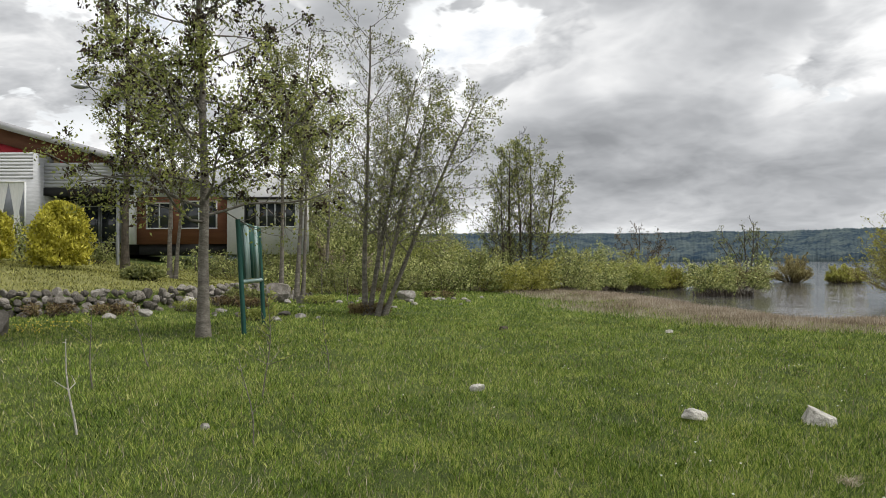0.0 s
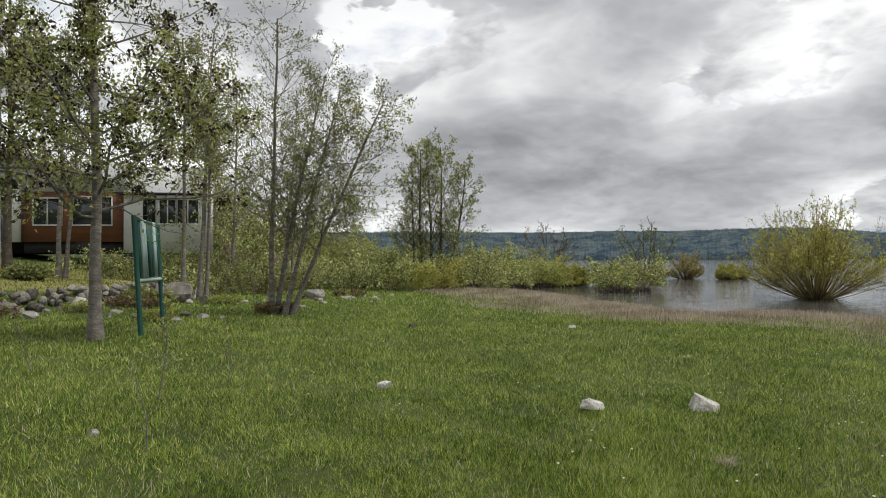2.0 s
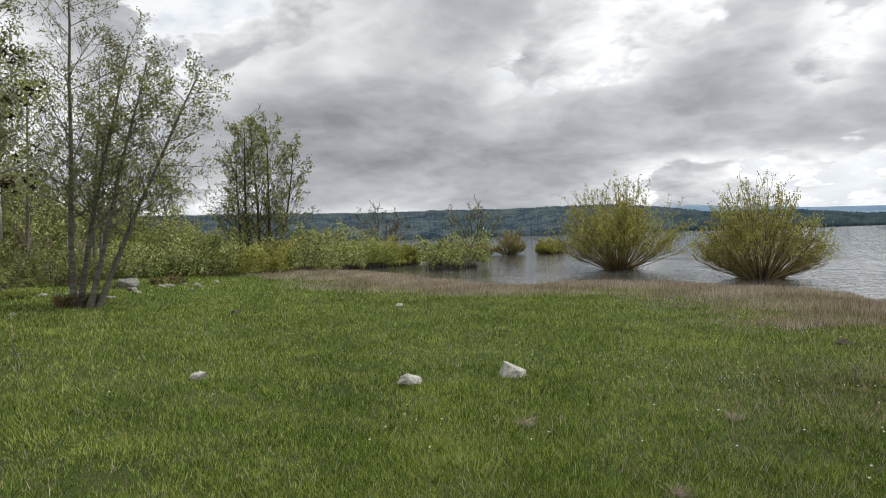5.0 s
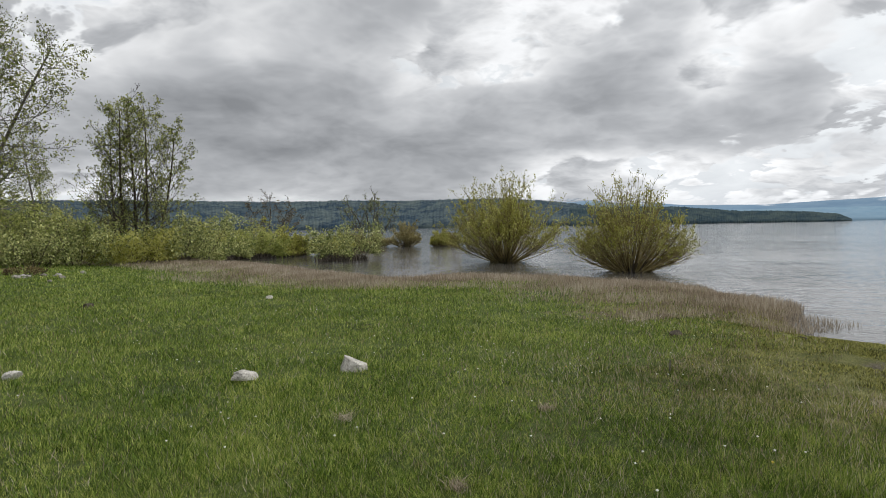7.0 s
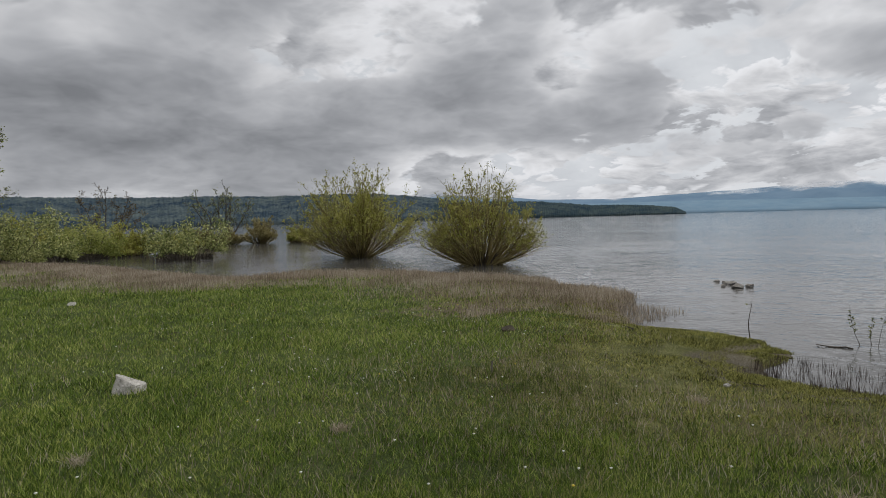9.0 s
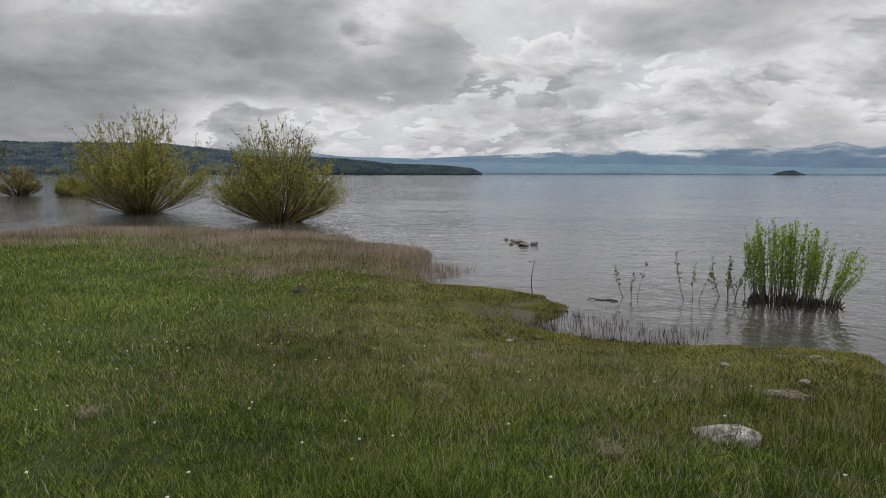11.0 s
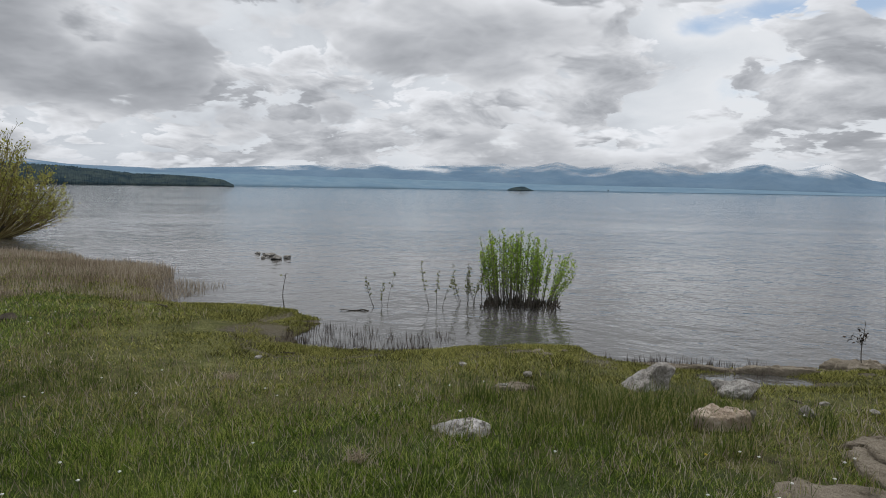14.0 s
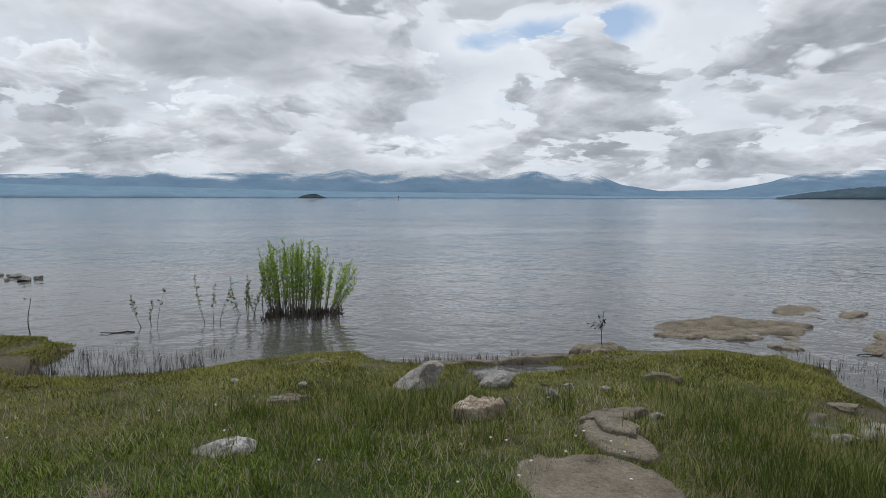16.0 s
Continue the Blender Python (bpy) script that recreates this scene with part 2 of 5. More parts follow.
TAN_ROCK = surface("tan_rock", ((0.0, (0.12, 0.085, 0.055)), (0.4, (0.33, 0.26, 0.19)), (0.7, (0.54, 0.45, 0.36)), (1.0, (0.72, 0.65, 0.56))), 7, 9, fine=40, rough=0.9, bump=1.0, bump_scale=24)
GREY_ROCK = surface("weathered_grey_rock", ((0.0, (0.10, 0.09, 0.08)), (0.4, (0.27, 0.25, 0.225)), (0.7, (0.40, 0.385, 0.36)), (1.0, (0.60, 0.58, 0.55))), 6, 9, fine=40, rough=0.9, bump=1.0, bump_scale=24)
BARK = surface("grey_bark", ((0.0, (0.055, 0.047, 0.040)), (0.5, (0.172, 0.155, 0.132)), (1.0, (0.38, 0.355, 0.31))), 5, 7, fine=25, rough=0.95, bump=0.9, bump_scale=18, stretch=(1, 1, 2.2))
DARK_BARK = surface("dark_bark", ((0.0, (0.035, 0.028, 0.022)), (1.0, (0.13, 0.11, 0.085))), 6, 6, rough=0.95, bump=0.8, bump_scale=20)
OSIER = surface("willow_bark", ((0.0, (0.09, 0.068, 0.028)), (0.5, (0.22, 0.175, 0.07)), (1.0, (0.38, 0.32, 0.15))), 3, 5, rough=0.8, spread=0.9)
LEAF = surface("fresh_leaves", ((0.0, (0.130, 0.160, 0.034)), (0.5, (0.290, 0.325, 0.080)), (1.0, (0.460, 0.470, 0.160))), 1.5, 3, rough=0.55, spread=0.9, coords="World", glow_through=0.5)
LEAF_DARK = surface("alder_leaves", ((0.0, (0.090, 0.108, 0.034)), (0.5, (0.200, 0.222, 0.074)), (1.0, (0.350, 0.355, 0.140))), 1.5, 3, rough=0.55, spread=0.9, coords="World", glow_through=0.45)
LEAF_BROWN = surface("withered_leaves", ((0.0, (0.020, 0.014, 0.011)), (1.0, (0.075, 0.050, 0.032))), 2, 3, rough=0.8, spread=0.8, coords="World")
LEAF_WILLOW = surface("willow_leaves", ((0.0, (0.210, 0.215, 0.036)), (0.5, (0.360, 0.360, 0.080)), (1.0, (0.510, 0.500, 0.170))), 1.0, 3, rough=0.55, spread=0.9, coords="World", glow_through=0.5)
LEAF_LIME = surface("bright_green_leaves", ((0.0, (0.150, 0.260, 0.022)), (0.5, (0.290, 0.430, 0.050)), (1.0, (0.460, 0.560, 0.130))), 2, 3, rough=0.5, spread=0.9, coords="World", glow_through=0.45)
LEAF_BUSH = surface("bush_leaves", ((0.0, (0.105, 0.135, 0.040)), (0.5, (0.290, 0.325, 0.105)), (1.0, (0.520, 0.530, 0.230))), 0.9, 4, rough=0.6, spread=1.1, coords="World", glow_through=0.3)
STALK = surface("wet_stalks", ((0.0, (0.030, 0.022, 0.018)), (0.5, (0.080, 0.060, 0.048)), (1.0, (0.170, 0.130, 0.105))), 2, 3, rough=0.7, spread=0.9, coords="World")
LEAF_RUST = surface("rusty_weeds", ((0.0, (0.060, 0.040, 0.022)), (0.5, (0.160, 0.110, 0.055)), (1.0, (0.260, 0.220, 0.090))), 2, 3, rough=0.7, spread=0.9, coords="World", glow_through=0.3)
LEAF_OCHRE = surface("ochre_leaves", ((0.0, (0.150, 0.125, 0.050)), (0.5, (0.300, 0.260, 0.110)), (1.0, (0.460, 0.420, 0.200))), 1.0, 3, rough=0.6, spread=0.9, coords="World", glow_through=0.45)
LEAF_GOLD = surface("golden_leaves", ((0.0, (0.20, 0.19, 0.02)), (0.5, (0.46, 0.43, 0.045)), (1.0, (0.66, 0.61, 0.12))), 3, 4, rough=0.6, spread=0.8, coords="World", glow_through=0.35)


# ---- mesh helpers ----
class Shape:
    """Gathers vertices and faces, then becomes one mesh."""

    def __init__(self):
        self.v, self.f, self.count = [], [], 0

    def add(self, verts, faces):
        self.v.append(np.asarray(verts, float))
        self.f.append(np.asarray(faces, int) + self.count)
        self.count += len(verts)
        return self

    def tube(self, pts, radii, sides=5):
        pts, radii = np.asarray(pts, float), np.asarray(radii, float)
        k = len(pts)
        run = np.gradient(pts, axis=0)
        run /= np.linalg.norm(run, axis=1)[:, None] + 1e-9
        side = np.cross(run, (0.31, 0.95, 0.05) if abs(run[0][2]) > 0.7 else (0, 0, 1))
        side /= np.linalg.norm(side, axis=1)[:, None] + 1e-9
        top = np.cross(run, side)
        a = np.arange(sides) * 2 * math.pi / sides
        ring = pts[:, None] + radii[:, None, None] * (np.cos(a)[None, :, None] * side[:, None] + np.sin(a)[None, :, None] * top[:, None])
        i = (np.arange(k - 1)[:, None] * sides + np.arange(sides)[None]).ravel()
        j = (np.arange(k - 1)[:, None] * sides + (np.arange(sides)[None] + 1) % sides).ravel()
        return self.add(ring.reshape(-1, 3), np.stack((i, j, j + sides, i + sides), 1))

    def box(self, lo, hi, turn=0.0, about=(0, 0)):
        x, y, z = zip(lo, hi)
        v = np.array([(a, b, c) for c in z for b in y for a in x], float)
        if turn:
            c, s = math.cos(turn), math.sin(turn)
            d = v[:, :2] - about
            v[:, :2] = np.stack((d[:, 0] * c - d[:, 1] * s, d[:, 0] * s + d[:, 1] * c), 1) + about
        return self.add(v, [(0, 2, 3, 1), (4, 5, 7, 6), (0, 1, 5, 4), (2, 6, 7, 3), (0, 4, 6, 2), (1, 3, 7, 5)])

    def mesh(self, name, smooth=False):
        v = np.concatenate(self.v)
        me = bpy.data.meshes.new(name)
        me.vertices.add(len(v))
        me.vertices.foreach_set("co", v.ravel())
        loops = np.concatenate([f.ravel() for f in self.f])
        totals = np.concatenate([np.full(len(f), f.shape[1]) for f in self.f])
        me.loops.add(len(loops))
        me.loops.foreach_set("vertex_index", loops)
        me.polygons.add(len(totals))
        me.polygons.foreach_set("loop_start", np.concatenate(([0], np.cumsum(totals)[:-1])))
        if smooth:
            me.polygons.foreach_set("use_smooth", np.ones(len(totals), bool))
        me.update(calc_edges=True)
        return me


def part(name, shape, material, parent=None, label="", smooth=False):
    """One mesh object from a shape or a mesh, under a thing or a part."""
    me = shape if isinstance(shape, bpy.types.Mesh) else shape.mesh(name, smooth)
    if not me.materials:
        me.materials.append(material)
    ob = new(name, me)
    ob.parent = parent
    return tagged(ob, label)


def thing(name, label, category, at=(0, 0, 0), turn=0.0, group="", kind=""):
    ob = new(name)
    ob.matrix_world = pose(*at, 0, 0, turn)
    ob.empty_display_size = 0.2
    return tagged(ob, label, category, group, kind)


def stuff(name, shape, material, label, category, kind="stuff", smooth=False, group=""):
    return tagged(part(name, shape, material, None, "", smooth), label, category, group, kind)


# ---- the lie of the land: water level is z = 0 ----
SHORE = np.array([(-300, 75), (-40, 66), (-12, 60), (-3, 54), (3, 46), (8, 39.5), (9.9, 34), (10.1, 25), (11.2, 21.2), (14.8, 20.6), (16.5, 16.5), (16.8, 12.6),
                  (14.8, 9.0), (12.6, 7.3), (11.8, 6.3), (11.7, 4.4), (10.9, 3.6), (9.4, 3.4), (9.6, 2.2), (9.9, 1.0), (10.4, 0.1), (9.7, -0.5), (9.6, -1.6), (10.2, -3.1),
                  (9.9, -4.2), (9.65, -5.1), (9.1, -5.2), (8.3, -4.8), (7.2, -4.6), (5.8, -5.6), (0, -40), (-20, -200), (-300, -300)], float)
WALL_LINE = np.array([(-40, 12.5), (-15, 14.6), (-11.4, 17.0), (-9.9, 18.7), (-8.6, 20.8), (-7.4, 24.5), (-6.2, 29), (-5, 36), (-4, 46), (-4, 60)], float)


def line_distance(x, y, line, closed=False):
    """Signed distance of points from a line of corners: plus on its left hand side (inside, for a closed clockwise one)."""
    p = np.stack((x, y), -1)
    best = np.full(x.shape, 1e9)
    sign = np.ones(x.shape)
    for a, b in zip(line[:-1], line[1:]):
        ab = b - a
        f = np.clip(((p - a) @ ab) / (ab @ ab), 0, 1)
        d = np.linalg.norm(p - a - f[..., None] * ab, axis=-1)
        near = d < best
        cross = ab[0] * (p[..., 1] - a[1]) - ab[1] * (p[..., 0] - a[0])
        sign = np.where(near, np.where(cross > 0, 1.0, -1.0), sign)
        best = np.minimum(best, d)
    return best * sign


def inside(x, y, line):
    hit = np.zeros(x.shape, bool)
    for (ax, ay), (bx, by) in zip(line, np.roll(line, -1, 0)):
        cross = ((ay > y) != (by > y)) & (x < (bx - ax) * (y - ay) / (by - ay + 1e-12) + ax)
        hit ^= cross
    return hit


def wobble(x, y, s, seed=0.0):
    """Cheap smooth noise, about -1 to 1."""
    return (np.sin(x * s + 1.3 * np.sin(y * s * 0.7 + seed) + seed) + np.sin(y * s * 1.13 + 1.7 * np.sin(x * s * 0.6 - seed) + 2 * seed)
            + 0.5 * np.sin((x + y) * s * 2.1 + seed * 3)) / 2.5


def shore_distance(x, y):
    x, y = np.asarray(x, float), np.asarray(y, float)
    xx, yy = x + 0.22 * wobble(x, y, 2.3, 1), y + 0.22 * wobble(x, y, 2.7, 4)
    d = np.abs(line_distance(xx, yy, SHORE))
    return np.where(inside(xx, yy, SHORE), d, -d)


def step(a, b, x):
    t = np.clip((x - a) / (b - a), 0, 1)
    return t * t * (3 - 2 * t)


def height(x, y):
    x, y = np.asarray(x, float), np.asarray(y, float)
    d = shore_distance(x, y)
    land = 0.37 * (1 - np.exp(-np.maximum(d, 0) / 2.0)) + 0.018 * np.clip(-x, 0, 12) * step(0, 6, d)
    lake = -1.2 * (1 - np.exp(np.minimum(d, 0) / 9.0))
    w = line_distance(x, y, WALL_LINE)
    rise = 0.55 * step(0.0, 0.7, w) * step(30, 22, y) + 0.112 * np.clip(w, 0, 18) * step(2, 9, -x) + 0.03 * np.clip(w - 18, 0, 400) * step(5, 30, -x)
    land = land + rise * step(0, 8, d) - 0.13 * step(2.5, 7, y) * step(-3, 2.5, x) * step(1, 5, d)
    small = 0.018 * wobble(x, y, 1.9, 2) + 0.012 * wobble(x, y, 4.7, 5) + 0.03 * wobble(x, y, 0.5, 3)
    for a, b, sx, sy, deep in ((9.27, -1.85, 0.27, 0.72, 0.2), (10.9, 4.15, 0.45, 0.16, 0.07), (8.9, 3.2, 0.2, 0.25, 0.1)):
        land = land - deep * np.exp(-((x - a) / sx) ** 2 - ((y - b) / sy) ** 2)
    far = 12 * step(150, 700, np.hypot(x, y)) * step(0, 60, d)
    return np.where(d > 0, land + far, lake) + small * step(-0.6, 1.5, d) * (1 + 0.5 * step(30, 60, np.hypot(x, y)))


def ground_z(x, y):
    return float(height(np.array([x]), np.array([y]))[0])


def build_ground():
    n, a = 300, 8.0
    u = np.linspace(-1, 1, n)
    reach = np.arcsinh(4800 / a)
    gx, gy = 4 + a * np.sinh(u * reach), 5 + a * np.sinh(u * reach)
    x, y = np.meshgrid(gx, gy)
    v = np.stack((x, y, height(x, y)), -1).reshape(-1, 3)
    i = (np.arange(n - 1)[:, None] * n + np.arange(n - 1)[None]).ravel()
    ground = stuff("ground", Shape().add(v, np.stack((i, i + 1, i + n + 1, i + n), 1)), SOIL, "grassy lakeside ground sloping to the waterline", "ground", "structure", True)
    px, py = v[:, 0], v[:, 1]
    d, w = shore_distance(px, py), line_distance(px, py, WALL_LINE)
    for key, value in (("terrace", step(0, 1.5, w) * step(40, 30, py)), ("shore", step(1.2, 0.2, d) * step(9, 6, py) + step(0.4, 0.0, d)), ("trodden", step(4.6, 1.8, d) * step(8, 5, py)), ("fringe", step(6, 2, d) * step(7, 9, py) * step(-2, 3, px))):
        ground.data.attributes.new(key, "FLOAT", "POINT").data.foreach_set("value", np.clip(value, 0, 1).astype(np.float32))
    r = np.array((0, 6, 20, 60, 200, 700, 2000, 4900))
    ang = np.linspace(0, 2 * math.pi, 49)[:-1]
    v = np.array([(8 + q * math.cos(b), 2 + q * math.sin(b), 0) for q in r for b in ang])
    k = len(ang)
    i = (np.arange(len(r) - 1)[:, None] * k + np.arange(k)[None]).ravel()
    j = (np.arange(len(r) - 1)[:, None] * k + (np.arange(k)[None] + 1) % k).ravel()
    stuff("water", Shape().add(v, np.stack((i, i + k, j + k, j), 1)), WATER, "grey lake water with small wind ripples", "lake", "structure", True)


build_ground()


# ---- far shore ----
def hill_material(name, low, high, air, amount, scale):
    """Forest colours with the blue haze of distance mixed into the base colour."""
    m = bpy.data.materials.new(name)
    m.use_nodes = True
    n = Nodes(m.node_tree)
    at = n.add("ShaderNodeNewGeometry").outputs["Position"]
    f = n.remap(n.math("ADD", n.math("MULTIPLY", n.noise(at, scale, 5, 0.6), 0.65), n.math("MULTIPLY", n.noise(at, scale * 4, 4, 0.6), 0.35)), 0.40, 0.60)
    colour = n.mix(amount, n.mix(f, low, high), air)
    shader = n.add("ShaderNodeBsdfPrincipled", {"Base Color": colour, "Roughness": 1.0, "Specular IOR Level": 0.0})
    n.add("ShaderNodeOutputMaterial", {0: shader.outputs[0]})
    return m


def ridge(name, label, profile, distance, depth, material, rough, seed, steps=500, rows=14, trees=True):
    """A hill seen across the lake. profile: azimuth and elevation of its crest, in degrees; rough: the height of its treetops."""
    az = np.radians(np.linspace(profile[0][0], profile[-1][0], steps))
    el = np.interp(np.degrees(az), [p[0] for p in profile], [p[1] for p in profile])
    rng = np.random.default_rng(seed)
    crest = 1.9 + (distance + depth) * np.tan(np.radians(el))
    v = [np.stack((distance * np.sin(az), distance * np.cos(az), np.full(steps, -4.0)), -1)]
    for f in np.linspace(0, 1, rows):
        dist = distance + 1 + depth * f
        x, y = dist * np.sin(az), dist * np.cos(az)
        s = 2 * math.pi / (60 * rough)
        lumps = rough * (1.6 * wobble(x, y, s * 0.4, seed) + wobble(x, y, s * 1.7, seed + 1)) * math.sin(math.pi * min(f, 0.97))
        tops = rng.uniform(0, 1, steps) * rough * trees
        z = 1.0 + (crest - 1) * f ** 0.75 + np.minimum(lumps, crest * 0.2) + tops * np.clip(crest / (6 * rough + 0.1), 0, 1)
        v.append(np.stack((x, y, np.where(crest < 2.5, -4.0, z)), -1))
    far = distance + depth * 1.6
    rows -= not trees
    if trees:
        v.append(np.stack((far * np.sin(az), far * np.cos(az), np.full(steps, -4.0)), -1))
    i = (np.arange(rows + 1)[:, None] * steps + np.arange(steps - 1)[None]).ravel()
    return stuff(name, Shape().add(np.concatenate(v), np.stack((i, i + 1, i + steps + 1, i + steps), 1)), material, label, "hill", "structure")


def faded_peaks(material, low, high):
    """Fades the peaks to transparent, unevenly by height, in place of cloud over them."""
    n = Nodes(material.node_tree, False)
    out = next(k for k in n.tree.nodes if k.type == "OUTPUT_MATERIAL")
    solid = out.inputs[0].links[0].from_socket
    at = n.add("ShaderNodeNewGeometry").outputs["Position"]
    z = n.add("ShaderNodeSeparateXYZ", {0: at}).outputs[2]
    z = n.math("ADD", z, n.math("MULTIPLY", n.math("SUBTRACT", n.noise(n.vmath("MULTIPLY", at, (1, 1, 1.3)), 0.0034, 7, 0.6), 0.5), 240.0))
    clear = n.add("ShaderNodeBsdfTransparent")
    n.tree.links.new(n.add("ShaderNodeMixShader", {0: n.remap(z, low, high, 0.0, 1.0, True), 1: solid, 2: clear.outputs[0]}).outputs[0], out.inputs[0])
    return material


# distance haze is painted into each of these base colours
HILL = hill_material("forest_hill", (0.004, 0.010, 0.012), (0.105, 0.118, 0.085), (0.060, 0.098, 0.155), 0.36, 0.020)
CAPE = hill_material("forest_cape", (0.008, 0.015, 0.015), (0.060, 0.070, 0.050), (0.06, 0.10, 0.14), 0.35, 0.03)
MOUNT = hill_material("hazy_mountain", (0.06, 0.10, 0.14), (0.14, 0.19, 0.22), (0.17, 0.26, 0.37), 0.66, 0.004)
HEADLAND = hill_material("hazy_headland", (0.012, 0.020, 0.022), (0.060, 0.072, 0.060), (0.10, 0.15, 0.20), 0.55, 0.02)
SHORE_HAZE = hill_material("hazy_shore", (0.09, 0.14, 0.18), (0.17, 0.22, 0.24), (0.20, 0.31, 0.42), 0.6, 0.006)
# cloud cover imitated by transparency: the mountain tops give way to the sky
faded_peaks(MOUNT, 100, 165)
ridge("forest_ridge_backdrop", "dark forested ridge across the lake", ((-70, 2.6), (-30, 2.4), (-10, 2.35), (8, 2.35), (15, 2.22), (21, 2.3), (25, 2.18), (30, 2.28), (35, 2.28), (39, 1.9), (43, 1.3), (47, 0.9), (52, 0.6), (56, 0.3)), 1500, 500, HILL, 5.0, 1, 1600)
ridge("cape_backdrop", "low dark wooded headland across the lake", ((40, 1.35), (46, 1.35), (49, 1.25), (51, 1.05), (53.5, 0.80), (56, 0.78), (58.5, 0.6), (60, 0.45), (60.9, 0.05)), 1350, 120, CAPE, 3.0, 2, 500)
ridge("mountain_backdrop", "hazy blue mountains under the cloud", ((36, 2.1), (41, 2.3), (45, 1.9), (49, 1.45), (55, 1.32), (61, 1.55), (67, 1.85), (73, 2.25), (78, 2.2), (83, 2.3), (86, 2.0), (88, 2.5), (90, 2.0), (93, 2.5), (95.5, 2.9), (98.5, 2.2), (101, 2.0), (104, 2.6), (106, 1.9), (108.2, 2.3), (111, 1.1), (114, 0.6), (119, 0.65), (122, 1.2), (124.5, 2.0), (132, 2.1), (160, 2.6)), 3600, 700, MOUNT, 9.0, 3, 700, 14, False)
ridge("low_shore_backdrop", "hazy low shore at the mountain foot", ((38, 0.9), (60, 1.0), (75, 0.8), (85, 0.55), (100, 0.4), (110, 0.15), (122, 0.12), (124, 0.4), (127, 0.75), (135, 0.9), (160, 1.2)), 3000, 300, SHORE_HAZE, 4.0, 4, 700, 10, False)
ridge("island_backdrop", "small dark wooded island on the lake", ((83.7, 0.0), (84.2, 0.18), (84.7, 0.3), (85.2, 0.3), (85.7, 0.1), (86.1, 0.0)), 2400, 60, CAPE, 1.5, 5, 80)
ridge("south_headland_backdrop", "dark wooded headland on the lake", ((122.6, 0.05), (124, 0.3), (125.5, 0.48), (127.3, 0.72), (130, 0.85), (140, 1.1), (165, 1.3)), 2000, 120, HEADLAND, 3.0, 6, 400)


# ---- stones ----
def stone_mesh(name, seed, size=(1, 1, 0.6), rough=0.18, facets=4, detail=3, material=None, peak=0.0, cuts=()):
    """A boulder: an icosphere cut by a few flat faces and roughened; cuts: further faces as a direction and a distance."""
    rng = np.random.default_rng(seed)
    bm = bmesh.new()
    bmesh.ops.create_icosphere(bm, subdivisions=detail, radius=0.5)
    co = np.array([v.co[:] for v in bm.verts])
    for _ in range(facets):
        cut = rng.normal(0, 1, 3)
        cut /= np.linalg.norm(cut)
        over = np.maximum(co @ cut - rng.uniform(0.17, 0.36), 0)
        co -= over[:, None] * cut
    for way, far in cuts:
        way = np.array(way) / np.linalg.norm(way)
        co -= np.maximum(co @ way - far, 0)[:, None] * way
    up = np.clip(co[:, 2] + 0.4, 0, 1)[:, None]
    co[:, :2] = co[:, :2] * (1 + 0.35 * peak - peak * up * 1.5) - up * peak * (0.25, 0.05)
    for v, c in zip(bm.verts, co):
        lump = noise.noise(Vector(c * 2.6) + Vector((seed * 3.1, 0, 0))) * rough + noise.noise(Vector(c * 7) + Vector((0, seed, 0))) * rough * 0.4 + noise.noise(Vector(c * 17) + Vector((seed, 0, 0))) * rough * 0.22
        v.co = Vector(c * (1 + lump)) * 1.0
        v.co.x *= size[0]
        v.co.y *= size[1]
        v.co.z *= size[2]
    for f in bm.faces:
        f.smooth = facets < 3 and not cuts
    me = bpy.data.meshes.new(name)
    bm.to_mesh(me)
    bm.free()
    if material:
        me.materials.append(material)
    return me


def lay_stone(name, label, at, size, seed, material=None, turn=0.0, sink=0.25, group="", rough=0.18, facets=5, z=None, category="stone", peak=0.0, cuts=()):
    """One stone resting in the turf; size is its width, depth and height."""
    ob = new(name, stone_mesh(name, seed, size, rough, facets, 4 if min(at[0], 12) > 0 and at[1] < 9 else 3, material or STONE, peak, cuts))
    floor = ground_z(*at) if z is None else z
    ob.matrix_world = pose(at[0], at[1], floor + size[2] * (0.5 - sink), 0, 0, turn)
    return tagged(ob, label, category, group)


lay_stone("boulder", "grey angular stone lying in the grass", (2.57, 7.33), (0.36, 0.27, 0.23), 3, turn=20, group="stones in the grass", facets=8, peak=0.2)
lay_stone("boulder", "pale pointed stone lying in the grass", (3.77, 7.16), (0.44, 0.36, 0.40), 5, turn=-25, sink=0.33, group="stones in the grass", facets=0, rough=0.10, cuts=(((-0.93, -0.1, 0.3), 0.20), ((0.48, -0.1, 0.88), 0.19), ((-0.1, -0.85, 0.5), 0.22), ((0, 0.85, 0.45), 0.24), ((0.1, 0, 1), 0.27), ((0.9, -0.4, 0.1), 0.36)))
lay_stone("boulder", "small rounded pale stone in the grass", (0.23, 8.72), (0.22, 0.18, 0.14), 12, group="stones in the grass", facets=2)
lay_stone("boulder", "small flat grey stone in the grass", (-2.43, 6.2), (0.11, 0.09, 0.08), 15, GREY_ROCK, group="stones in the grass", facets=2)
lay_stone("boulder", "flat brown stone half sunk in grass", (-2.75, 3.95), (0.20, 0.16, 0.08), 16, group="stones in the grass", facets=2)
lay_stone("boulder", "small white pebble in the grass", (5.15, 16.25), (0.20, 0.14, 0.10), 18, group="stones in the grass", facets=2)
lay_stone("clod", "dark clod of earth on the grass", (1.15, 16.6), (0.24, 0.16, 0.16), 19, DARK_BARK, group="stones in the grass", category="clod")
lay_stone("clod", "dark clod of earth on the grass", (9.0, 6.8), (0.26, 0.16, 0.12), 22, DARK_BARK, group="stones in the grass", category="clod")
